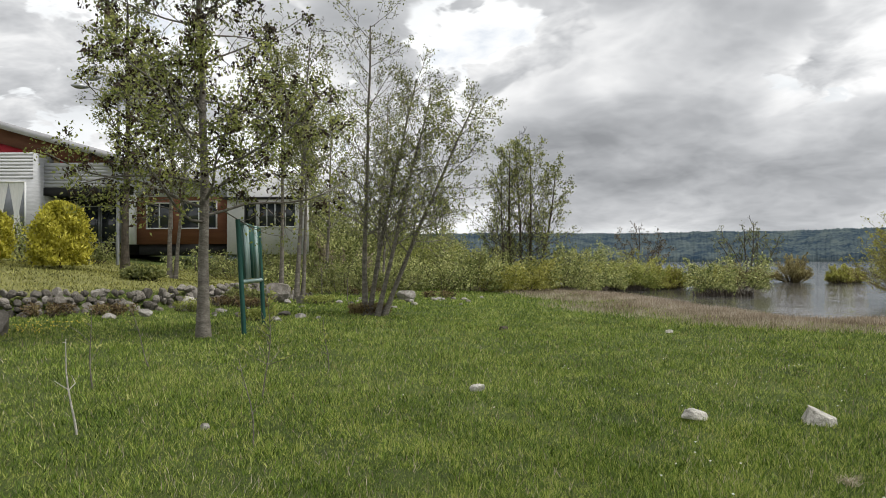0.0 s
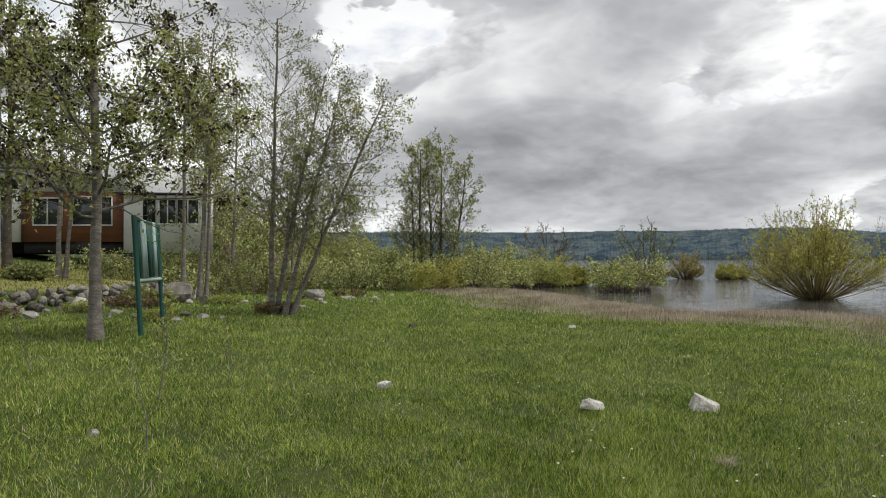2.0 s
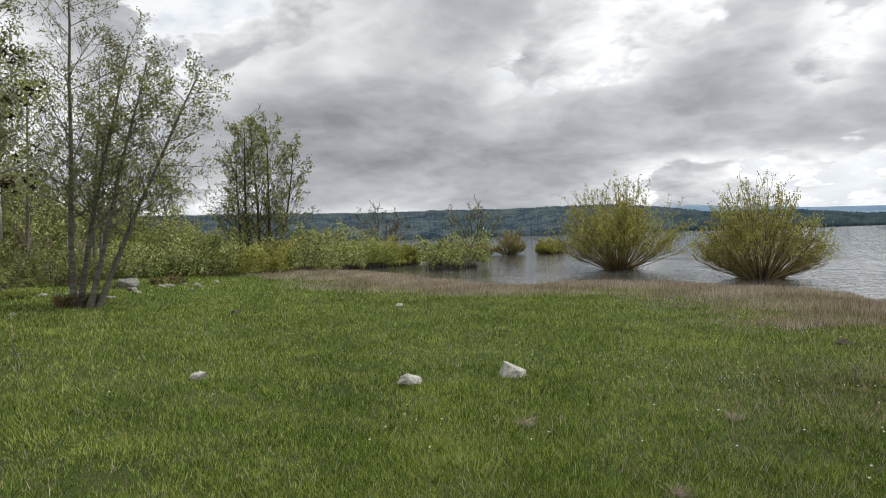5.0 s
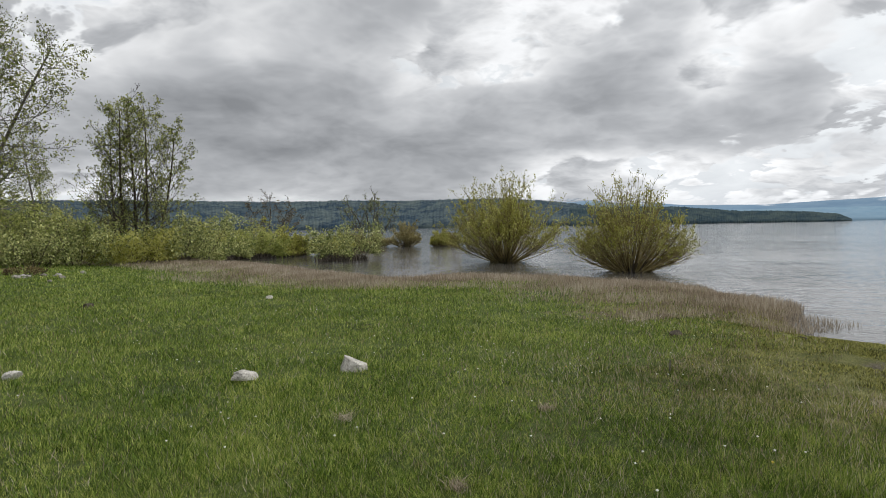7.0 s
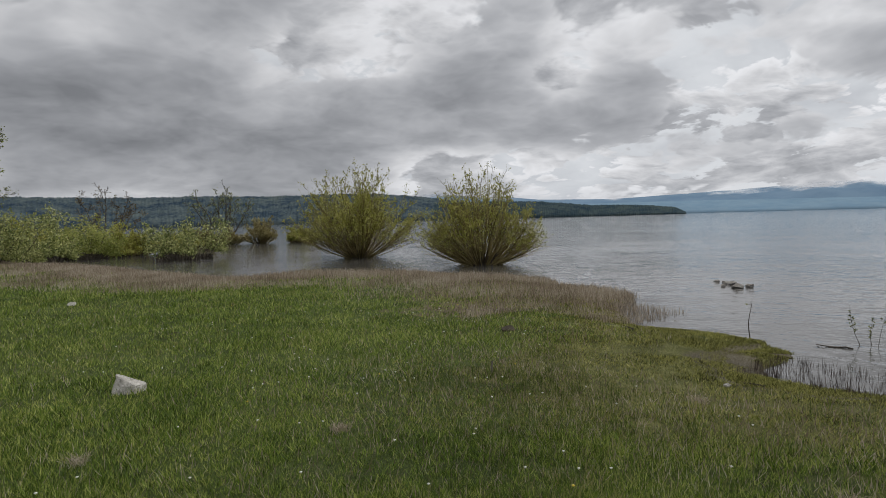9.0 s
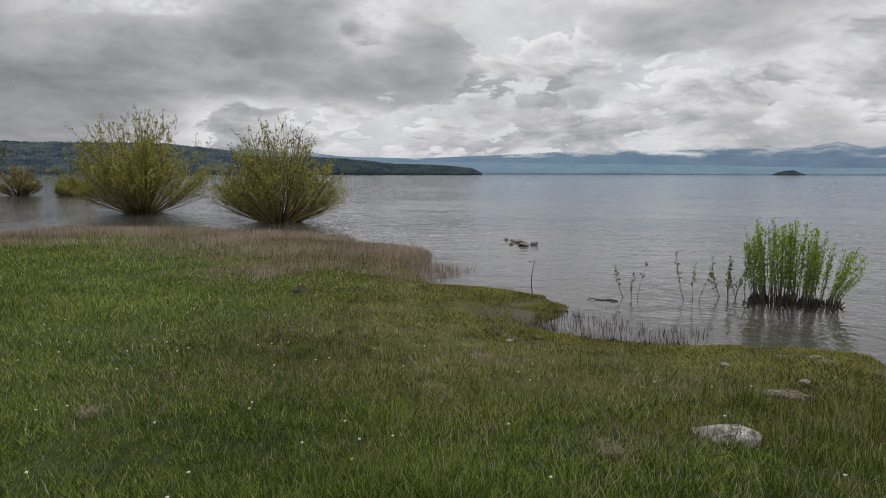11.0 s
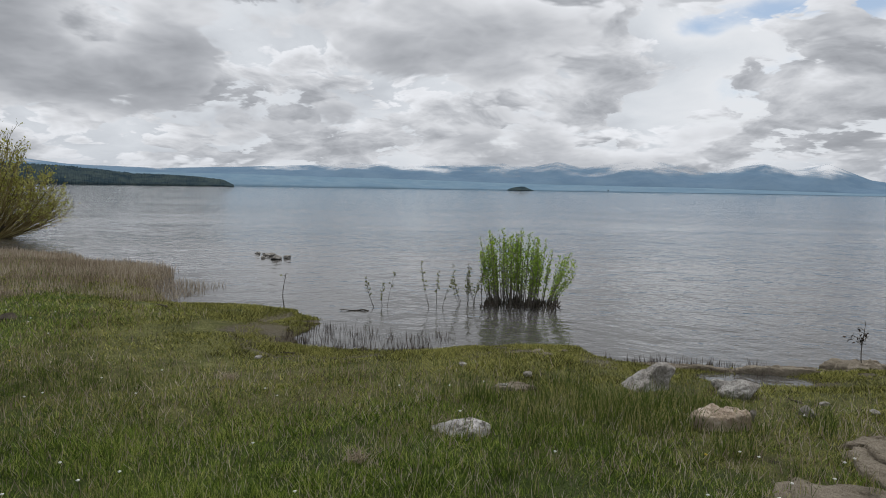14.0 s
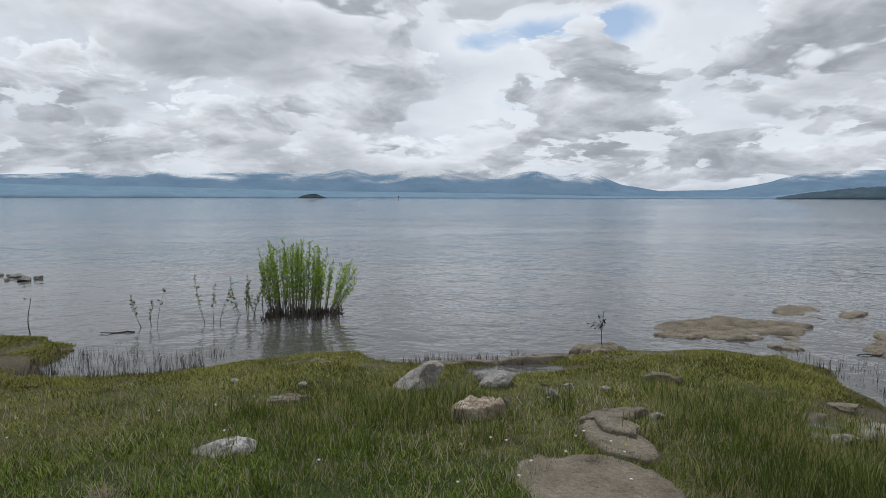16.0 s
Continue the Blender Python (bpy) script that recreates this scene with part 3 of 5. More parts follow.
lay_stone("boulder", "white-stained stone lying in the grass", (6.5, 0.77), (0.36, 0.42, 0.24), 31, WHITE_ROCK, turn=5, sink=0.42, facets=4, rough=0.14, group="stones by the shore")
lay_stone("boulder", "large pale weathered rock at the waterline", (8.3, -0.62), (0.66, 0.70, 0.36), 27, GREY_ROCK, turn=30, sink=0.42, rough=0.3, group="stones by the shore")
lay_stone("boulder", "pale weathered rock at the waterline", (8.15, -1.35), (0.42, 0.46, 0.24), 29, GREY_ROCK, turn=70, sink=0.4, rough=0.3, group="stones by the shore")
lay_stone("boulder", "small grey stone beside the brown rock", (7.3, -1.22), (0.11, 0.10, 0.13), 31, COBBLE, group="stones by the shore")
lay_stone("boulder", "small grey stone on trampled turf", (7.45, -1.65), (0.2, 0.14, 0.10), 32, COBBLE, group="stones by the shore")
lay_stone("boulder", "flat pale stone on trampled turf", (8.0, -2.85), (0.26, 0.38, 0.14), 33, SLAB, sink=0.35, facets=3, group="stones by the shore")
for k, (x, y, s) in enumerate(((7.75, 0.62, 0.10), (8.0, -1.95, 0.08), (8.3, 0.45, 0.09), (7.7, -2.2, 0.07), (6.9, -2.3, 0.10), (6.5, -3.3, 0.12), (8.4, 3.2, 0.07), (8.5, 1.1, 0.08))):
    lay_stone("pebble", "small pale pebble on the turf", (x, y), (s, s * 1.3, s * 0.6), 40 + k, GREY_ROCK, turn=40 * k, group="pebbles", facets=2, category="pebble")
# bird-whitened stones out in the lake
for k, (x, y, s) in enumerate(((19.4, 8.9, 0.20), (19.0, 8.45, 0.22), (18.9, 8.2, 0.28), (18.6, 7.6, 0.24), (18.2, 7.75, 0.34), (18.3, 8.15, 0.20))):
    lay_stone("lake_stone", "pale stone just above the lake water", (x, y), (s * 0.8, s * 0.95, s * 0.5), 60 + k, GREY_ROCK, group="stones in the lake", z=0.0, sink=0.3)


# flat rock slabs
def slab(name, label, at, size, seed, turn=0.0, top=None, group="rock slabs", material=None, ragged=1.0, category="rock"):
    """A low weathered plate of rock: ragged outline, layers that step down, a broken rim and pits."""
    rings, spokes = 20, 80
    a = np.arange(spokes) * 2 * math.pi / spokes
    rim = np.array([1 + ragged * sum(w * noise.noise(Vector((q * math.cos(t) + seed, q * math.sin(t), seed * 0.7 + q))) for q, w in ((1.3, 0.34), (3.1, 0.24), (7.0, 0.12), (16.0, 0.06))) for t in a])
    v = [(0.0, 0.0, size[2] * 0.5)]
    for k in range(1, rings + 1):
        f = (k / rings) ** 0.75
        for t, q in zip(a, rim):
            x, y = 0.5 * f * q * math.cos(t) * size[0], 0.5 * f * q * math.sin(t) * size[1]
            p = Vector((x / max(size[0], 0.4), y / max(size[1], 0.4), 0))
            lie = 0.9 * noise.noise(p * 1.7 + Vector((seed, 0, 0))) + 0.40 * noise.noise(p * 4.6 + Vector((0, seed, 0))) + 0.16 * noise.noise(Vector((x * 14, y * 14, seed)))
            lie = 0.62 * math.floor(lie * 3.0 + 0.5) / 3.0 + 0.38 * lie
            fall = max(0.0, (f - 0.80) / 0.20)
            z = size[2] * (0.62 + 0.5 * lie) * (1 - 0.55 * fall ** 2) + size[2] * 0.18 * fall * noise.noise(Vector((x * 30, y * 30, seed)))
            v.append((x, y, z if k < rings else -1.2 * size[2] - 0.03))
    i = np.arange(spokes)
    shape = Shape().add(np.array(v), np.stack((np.zeros(spokes, int), 1 + i, 1 + (i + 1) % spokes), 1))
    for k in range(rings - 1):
        p = 1 + k * spokes
        shape.f.append(np.stack((p + i, p + spokes + i, p + spokes + (i + 1) % spokes, p + (i + 1) % spokes), 1))
    ob = part(name, shape, material or SLAB)
    floor = ground_z(*at) - 0.1 * size[2] if top is None else top - size[2] * 0.75
    ob.matrix_world = pose(at[0], at[1], floor, 0, 0, turn)
    return tagged(ob, label, category, group)


slab("rock_slab", "broad flat brown rock slab bare in the turf", (5.64, -1.40), (0.98, 0.84, 0.05), 71, 30, ragged=0.6)
slab("rock_slab", "flat grey rock slab bare in the turf", (6.38, -1.80), (0.80, 0.36, 0.07), 72, 12, ragged=0.6)
slab("rock_slab", "upper layer of grey rock on the slab", (6.56, -1.86), (0.40, 0.26, 0.04), 92, 12, ground_z(6.56, -1.86) + 0.075, ragged=0.8)
slab("rock_slab", "narrow dark grey rock slab bare in the turf", (6.90, -1.98), (0.18, 0.60, 0.08), 73, 18)
slab("rock_slab", "flat pale rock slab at the waterline", (9.58, 0.50), (0.34, 0.9, 0.07), 74, 35, 0.10)
slab("rock_slab", "flat brown rock slab in the turf", (7.75, 0.55), (0.16, 0.36, 0.07), 75, 20)
slab("boulder", "chunky brown stone with flat pale top", (7.04, -0.97), (0.20, 0.40, 0.10), 24, 12, ground_z(7.04, -0.97) + 0.13, "stones by the shore", TAN_ROCK, 0.55, "stone")
slab("shore_ledge", "long low brown rock ledge at the waterline", (9.70, -1.25), (0.22, 1.3, 0.12), 76, 4, 0.05)
slab("shore_ledge", "long low brown rock ledge at the waterline", (9.78, -2.25), (0.26, 1.2, 0.14), 94, 12, 0.07)
slab("shore_ledge", "low brown rock hummock with sapling", (10.14, -2.98), (0.36, 0.66, 0.12), 77, 10, 0.08)
for k, (x, y, sx, sy, h) in enumerate(((11.12, -4.62, 0.62, 0.80, 0.09), (11.45, -5.55, 1.15, 1.75, 0.10), (10.85, -5.15, 0.5, 0.62, 0.07), (10.15, -5.42, 0.36, 0.24, 0.09), (12.72, -7.35, 0.5, 0.85, 0.08), (12.3, -8.05, 0.26, 0.75, 0.06), (9.9, -6.65, 0.4, 0.9, 0.08), (9.55, -6.75, 0.3, 0.3, 0.09), (10.5, -7.25, 0.3, 0.7, 0.06), (11.5, -6.3, 0.55, 0.6, 0.06), (10.6, -5.9, 0.2, 0.28, 0.04))):
    slab("lake_rock", "flat brown rock just above the lake water", (x, y), (sx * 1.25, sy * 1.2, h * 1.4), 80 + k, 8 * k, h * 0.45, "rocks in the lake", ragged=1.2)
for k, (x, y, sx, sy, sz) in enumerate(((6.40, -3.42, 0.16, 0.26, 0.12), (6.62, -3.86, 0.34, 0.42, 0.16), (7.05, -3.72, 0.28, 0.34, 0.14), (6.95, -4.05, 0.3, 0.36, 0.16), (7.5, -4.3, 0.24, 0.3, 0.12))):
    lay_stone("boulder", "wet pale stone among rushes at the waterline", (x, y), (sx, sy, sz), 340 + k, GREY_ROCK if k < 2 else SLAB, turn=35 * k, sink=0.35, facets=6, group="stones by the shore")


def puddle(label, at, size, z, seed, turn=0.0):
    """A thin film of standing water with an uneven edge."""
    k = 40
    a = np.arange(k) * 2 * math.pi / k
    r = np.array([1 + 0.35 * noise.noise(Vector((1.5 * math.cos(t) + seed, 1.5 * math.sin(t), 0))) + 0.2 * noise.noise(Vector((4 * math.cos(t), 4 * math.sin(t), seed))) for t in a]) * 0.5
    ring = np.stack((r * np.cos(a) * size[0], r * np.sin(a) * size[1], np.zeros(k)), 1)
    low = ring * 0.97 - (0, 0, 0.05)
    i = np.arange(k)
    shape = Shape().add(np.concatenate(([(0, 0, 0)], ring, low)), np.stack((np.zeros(k, int), 1 + i, 1 + (i + 1) % k), 1))
    shape.f.append(np.stack((1 + i, 1 + k + i, 1 + k + (i + 1) % k, 1 + (i + 1) % k), 1))
    ob = part("puddle", shape, WATER)
    ob.matrix_world = pose(at[0], at[1], z, 0, 0, turn)
    tagged(ob, label, "puddle", "puddles", "structure")


puddle("shallow rain puddle on the rock slab", (5.48, -1.42), (0.46, 0.36), ground_z(5.56, -1.36) + 0.020, 3, 20)
puddle("shallow puddle among rushes near the water", (6.85, -3.55), (0.30, 0.42), ground_z(6.85, -3.55) + 0.012, 5, 30)


# ---- woody plants ----
def unit(v):
    return v / (np.linalg.norm(v) + 1e-9)


def grow(rng, limbs, tips, p, d, length, radius, level, spec):
    """Grows one limb and its side limbs. spec, level by level: segments, wander, lift, side limbs, first place, angle, length ratio."""
    segs, wander, lift, kids, first, angle, ratio = spec[level]
    pts, dirs = [p], [d]
    for _ in range(segs):
        d = unit(d + rng.normal(0, wander, 3) + np.array((0, 0, lift)))
        p = p + d * length / segs
        pts.append(p)
        dirs.append(d)
    last = level == len(spec) - 1
    limbs.append((level, np.array(pts), np.linspace(radius, radius * (0.25 if level == 0 else 0.35), segs + 1)))
    if last:
        tips.append((np.array(pts), np.array(dirs)))
        return
    spin = rng.uniform(0, 6.28)
    for k in range(kids):
        f = first + (1 - first) * (k + rng.uniform(0, 1)) / kids
        i = min(int(f * segs), segs - 1)
        at = pts[i] + (pts[i + 1] - pts[i]) * (f * segs - i)
        along = dirs[i + 1]
        spin += 2.4 + rng.normal(0, 0.4)
        side = unit(np.cross(along, (math.cos(spin), math.sin(spin), 0.13)))
        a = radians(angle * rng.uniform(0.75, 1.25))
        out = along * math.cos(a) + side * math.sin(a)
        size = length * ratio * rng.uniform(0.65, 1.2) * (1.15 - 0.75 * f)
        grow(rng, limbs, tips, at, unit(out), size, radius * (1 - 0.7 * f) * (0.36 if level == 0 else 0.55), level + 1, spec)


def leaves(shape, rng, places, size, droop=0.0, long=1.7):
    """Small pointed leaves, each a folded pair of triangles, at the places given."""
    n = len(places)
    run = rng.normal(0, 1, (n, 3)) + np.array((0, 0, -droop))
    run /= np.linalg.norm(run, axis=1)[:, None]
    side = np.cross(run, rng.normal(0, 1, (n, 3)))
    side /= np.linalg.norm(side, axis=1)[:, None] + 1e-9
    lift = np.cross(run, side)
    s = (size * rng.uniform(0.6, 1.3, n))[:, None]
    a = places
    b = places + run * s * 0.55 * long * 0.6 + side * s * 0.42 + lift * s * 0.12
    c = places + run * s * long
    d = places + run * s * 0.55 * long * 0.6 - side * s * 0.42 + lift * s * 0.12
    v = np.stack((a, b, c, d), 1).reshape(-1, 3)
    i = np.arange(n) * 4
    shape.add(v, np.concatenate((np.stack((i, i + 1, i + 2), 1), np.stack((i, i + 2, i + 3), 1))))


def on_twigs(rng, tips, count, scatter, share=1.0, bunch=1):
    """Places along the last twigs, or along a share of them, singly or in bunches."""
    if bunch > 1:
        return np.repeat(on_twigs(rng, tips, count // bunch, scatter, share), bunch, 0) + rng.normal(0, 0.045, (count // bunch * bunch, 3))
    bearing = rng.permutation(len(tips))[:max(1, int(len(tips) * share))]
    k = bearing[rng.integers(0, len(bearing), count)]
    f = rng.uniform(0.15, 1.0, count)
    out = np.empty((count, 3))
    for i, (q, g) in enumerate(zip(k, f)):
        pts = tips[q][0]
        w = g * (len(pts) - 1)
        j = min(int(w), len(pts) - 2)
        out[i] = pts[j] + (pts[j + 1] - pts[j]) * (w - j)
    return out + rng.normal(0, scatter, (count, 3))


def tree(name, label, at, tall, spec, stems, seed, bark, foliage, radius=0.1, thin=0.006, group="trees", category="tree", lean=0.06, share=1.0, sides=(8, 5, 3, 3), z=None):
    """A tree: stems as (dx, dy, share of the height, lean x, lean y); foliage as (name, leaf count, size, scatter, droop, length, material, lowest share, highest share)."""
    rng = np.random.default_rng(seed)
    floor = (ground_z(*at) if z is None else z) - 0.08
    root = thing(name, label, category, (at[0], at[1], floor), group=group)
    wood, twigs, limbs, tips = Shape(), Shape(), [], []
    for dx, dy, share, lx, ly in stems:
        grow(rng, limbs, tips, np.array((dx, dy, 0.0)), unit(np.array((lx, ly, 1.0))), tall * share, radius * (0.6 + 0.4 * share), 0, spec)
    for level, pts, radii in limbs:
        radii = np.maximum(radii, thin)
        if level == 0:
            radii = radii * (1 + 0.5 * np.exp(-np.linspace(0, 9, len(radii)) * 2))
        (wood if level < 2 else twigs).tube(pts, radii, sides[min(level, 3)])
    part("trunk", wood, bark, root, smooth=True)
    if twigs.count:
        part("twig_mass", twigs, bark, root)["kind"] = "stuff"
    for part_name, count, size, scatter, droop, long, material, low, high in foliage:
        some = [t for t in tips if low * tall <= t[0][:, 2].mean() <= high * tall]
        if some:
            crown = Shape()
            leaves(crown, rng, on_twigs(rng, some, count, scatter, share, 9 if part_name == "withered_foliage" else 1), size, droop, long)
            part(part_name, crown, material, root)["kind"] = "stuff"
    return root


ALDER = ((16, 0.025, 0.03, 40, 0.24, 72, 0.36), (7, 0.12, 0.04, 10, 0.12, 48, 0.40), (4, 0.16, 0.02, 4, 0.2, 45, 0.5), (3, 0.2, 0.0, 0, 0, 0, 0))
BIRCH = ((16, 0.022, 0.010, 28, 0.28, 62, 0.36), (7, 0.09, 0.05, 9, 0.12, 44, 0.42), (4, 0.13, 0.03, 4, 0.2, 42, 0.5), (3, 0.18, 0.02, 0, 0, 0, 0))
SLIM = ((14, 0.02, 0.03, 24, 0.46, 52, 0.26), (5, 0.10, 0.06, 7, 0.15, 42, 0.42), (3, 0.16, 0.02, 3, 0.2, 42, 0.5), (3, 0.2, 0.0, 0, 0, 0, 0))
YOUNG = ((12, 0.03, 0.04, 26, 0.22, 55, 0.25), (5, 0.10, 0.06, 7, 0.15, 42, 0.42), (3, 0.16, 0.02, 3, 0.2, 42, 0.5), (3, 0.2, 0.0, 0, 0, 0, 0))
WIDE = ((12, 0.03, 0.03, 26, 0.12, 55, 0.36), (6, 0.09, 0.06, 8, 0.15, 40, 0.42), (4, 0.13, 0.03, 4, 0.2, 40, 0.5), (3, 0.18, 0.0, 0, 0, 0, 0))
THICKET = ((7, 0.08, 0.03, 9, 0.25, 48, 0.45), (4, 0.16, 0.05, 5, 0.2, 45, 0.5), (3, 0.2, 0.0, 0, 0, 0, 0))
FAN = ((9, 0.035, 0.028, 6, 0.32, 20, 0.42), (5, 0.06, 0.07, 3, 0.2, 22, 0.5), (3, 0.08, 0.06, 0, 0, 0, 0))


tree("alder_tree", "alder with grey trunk, sparse green and withered leaves", (-5.2, 13.45), 9.4, ALDER, ((0, 0, 1, 0.02, 0),), 5, BARK,
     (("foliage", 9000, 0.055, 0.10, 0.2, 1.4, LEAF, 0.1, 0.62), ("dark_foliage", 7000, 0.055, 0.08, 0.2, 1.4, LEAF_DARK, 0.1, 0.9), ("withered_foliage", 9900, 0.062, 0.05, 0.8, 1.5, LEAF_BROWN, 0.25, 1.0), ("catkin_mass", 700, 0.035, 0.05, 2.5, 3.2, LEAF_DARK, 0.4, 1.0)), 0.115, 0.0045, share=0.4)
tree("birch_tree", "multi-stemmed birch with pale bark and thin spring leaves", (-2.45, 19.4), 8.6, BIRCH,
     ((-0.26, 0.0, 0.98, 0.055, 0), (-0.14, 0.12, 0.86, 0.10, 0.05), (0.10, -0.1, 0.78, 0.22, 0.0), (0.28, 0.0, 0.80, 0.36, 0.03)), 8, BARK,
     (("foliage", 10000, 0.048, 0.06, 0.2, 1.5, LEAF_DARK, 0.1, 1.1), ("young_foliage", 4500, 0.052, 0.06, 0.2, 1.5, LEAF, 0.1, 0.75)), 0.085, 0.0045, share=0.7)
for k, (x, y, h, lab) in enumerate(((-7.3, 27.5, 10.2, "slender young tree with thin crown"), (-6.3, 26.0, 10.6, "slender young tree with thin crown"), (-13.2, 26.2, 11.0, "dark-trunked tree before the building"), (-11.7, 26.8, 9.6, "pale-trunked tree before the building"),
                               (-7.5, 38, 11.0, "leafy tree at the wood edge"), (-4.2, 36, 10.5, "thin tree at the wood edge"), (-10, 44, 11.5, "leafy tree at the wood edge"), (-1.5, 56, 10.5, "thin tree at the wood edge"))):
    tree("young_tree", lab, (x, y), h, SLIM if k < 4 else YOUNG, ((0, 0, 1, 0.02, 0.01), (0.2, 0.1, 0.7, 0.08, 0.03))[:1 + k % 2], 20 + k, BARK if k != 2 else DARK_BARK,
         (("foliage", 5200, 0.075, 0.12, 0.2, 1.4, LEAF_DARK, 0.1, 1.0), ("withered_foliage", 600 if k in (0, 1, 2) else 60, 0.07, 0.1, 0.4, 1.5, LEAF_BROWN, 0.2, 1.0)), 0.095 if k != 2 else 0.15, 0.006, "slender trees", share=0.6)
tree("poplar_tree", "multi-stemmed green tree among the bushes", (4.15, 42), 9.8, WIDE, ((-0.5, 0, 0.9, -0.05, 0), (0, 0.2, 0.97, 0.0, 0), (0.5, 0, 0.93, 0.07, 0), (0.9, 0.2, 0.80, 0.19, 0), (-0.9, 0.1, 0.76, -0.19, 0)), 41, DARK_BARK,
     (("foliage", 7500, 0.085, 0.09, 0.2, 1.3, LEAF_DARK, 0.05, 1.0), ("young_foliage", 8500, 0.09, 0.09, 0.2, 1.3, LEAF, 0.05, 1.0)), 0.10, 0.008, "trees", share=0.6)
tree("bare_tree", "small twiggy tree on a flooded islet", (29.9, 68), 6.0, THICKET, ((0, 0, 1, 0, 0), (0.3, 0, 0.9, 0.3, 0), (-0.3, 0.1, 0.9, -0.3, 0.1), (0.5, 0, 0.8, 0.6, 0), (-0.5, 0, 0.8, -0.6, 0), (0, 0.3, 0.9, 0.1, 0.4)), 44, DARK_BARK,
     (("foliage", 1500, 0.11, 0.1, 0, 1.3, LEAF_DARK, 0, 1),), 0.09, 0.016, "trees", z=0)
tree("bare_tree", "small twiggy tree behind the bushes", (17.5, 64), 5.4, THICKET, ((0, 0, 1, 0, 0), (0.3, 0, 0.9, 0.3, 0), (-0.3, 0, 0.9, -0.35, 0), (0.5, 0, 0.8, 0.6, 0)), 45, DARK_BARK,
     (("foliage", 900, 0.11, 0.1, 0, 1.3, LEAF_RUST, 0, 1),), 0.07, 0.016, "trees", z=0)


def fan_bush(name, label, at, tall, spread, stems, seed, count, leaf, material=LEAF_WILLOW, group="flooded willows", bark=OSIER, thin=0.008):
    """A many-stemmed willow that stands in the water: stems fan out from one dark stool."""
    rng = np.random.default_rng(seed)
    floor = min(ground_z(*at), 0.0)
    root = thing(name, label, "willow", (at[0], at[1], 0.0), group=group)
    limbs, tips, wood, twigs = [], [], Shape(), Shape()
    for k in range(stems):
        a = rng.uniform(0, 6.283)
        tilt = radians(78) * rng.uniform(0, 1) ** 0.60
        f = math.sin(tilt)
        q = np.array((math.cos(a) * f * 0.30, math.sin(a) * f * 0.30, -0.15))
        d = unit(np.array((math.cos(a) * f, math.sin(a) * f, math.cos(tilt) + 0.06)))
        reach = 1 / math.hypot(f / (spread * tall), math.cos(tilt) / tall)
        grow(rng, limbs, tips, q, d, reach * rng.uniform(0.62, 0.95), 0.024, 0, FAN)
    for level, pts, radii in limbs:
        (wood if level == 0 else twigs).tube(pts, np.maximum(radii, thin * (1, 0.7, 0.5)[level]), 5 if level == 0 else 3)
    part("stem_mass", wood, bark, root, smooth=True)["kind"] = "stuff"
    part("twig_mass", twigs, bark, root)["kind"] = "stuff"
    crown = Shape()
    places = on_twigs(rng, tips, count, 0.05)
    places = places[places[:, 2] > 0.22 * tall * rng.uniform(0.2, 1.5, count)]
    leaves(crown, rng, places, leaf, -0.8, 1.9)
    part("foliage", crown, material, root)["kind"] = "stuff"
    stool = Shape()
    for k in range(40):
        a, f = rng.uniform(0, 6.283), rng.uniform(0.1, 0.55)
        q = np.array((math.cos(a) * f, math.sin(a) * f, -0.15))
        stool.tube([q, q * (0.9, 0.9, 0) + (0, 0, rng.uniform(0.05, 0.3)), q * (1.4, 1.4, 0) + (0, 0, rng.uniform(0.2, 0.5))], (0.05, 0.04, 0.015), 5)
    part("stool", stool, DARK_BARK, root, "dark matted roots at the waterline")
    return root


fan_bush("willow_bush", "large yellow-green willow bush standing in the lake", (21.5, 29.6), 5.0, 0.82, 210, 51, 19000, 0.06)
fan_bush("willow_bush", "yellow-green willow bush with pale stems in the lake", (21.0, 19.75), 4.35, 0.64, 210, 52, 15000, 0.052)


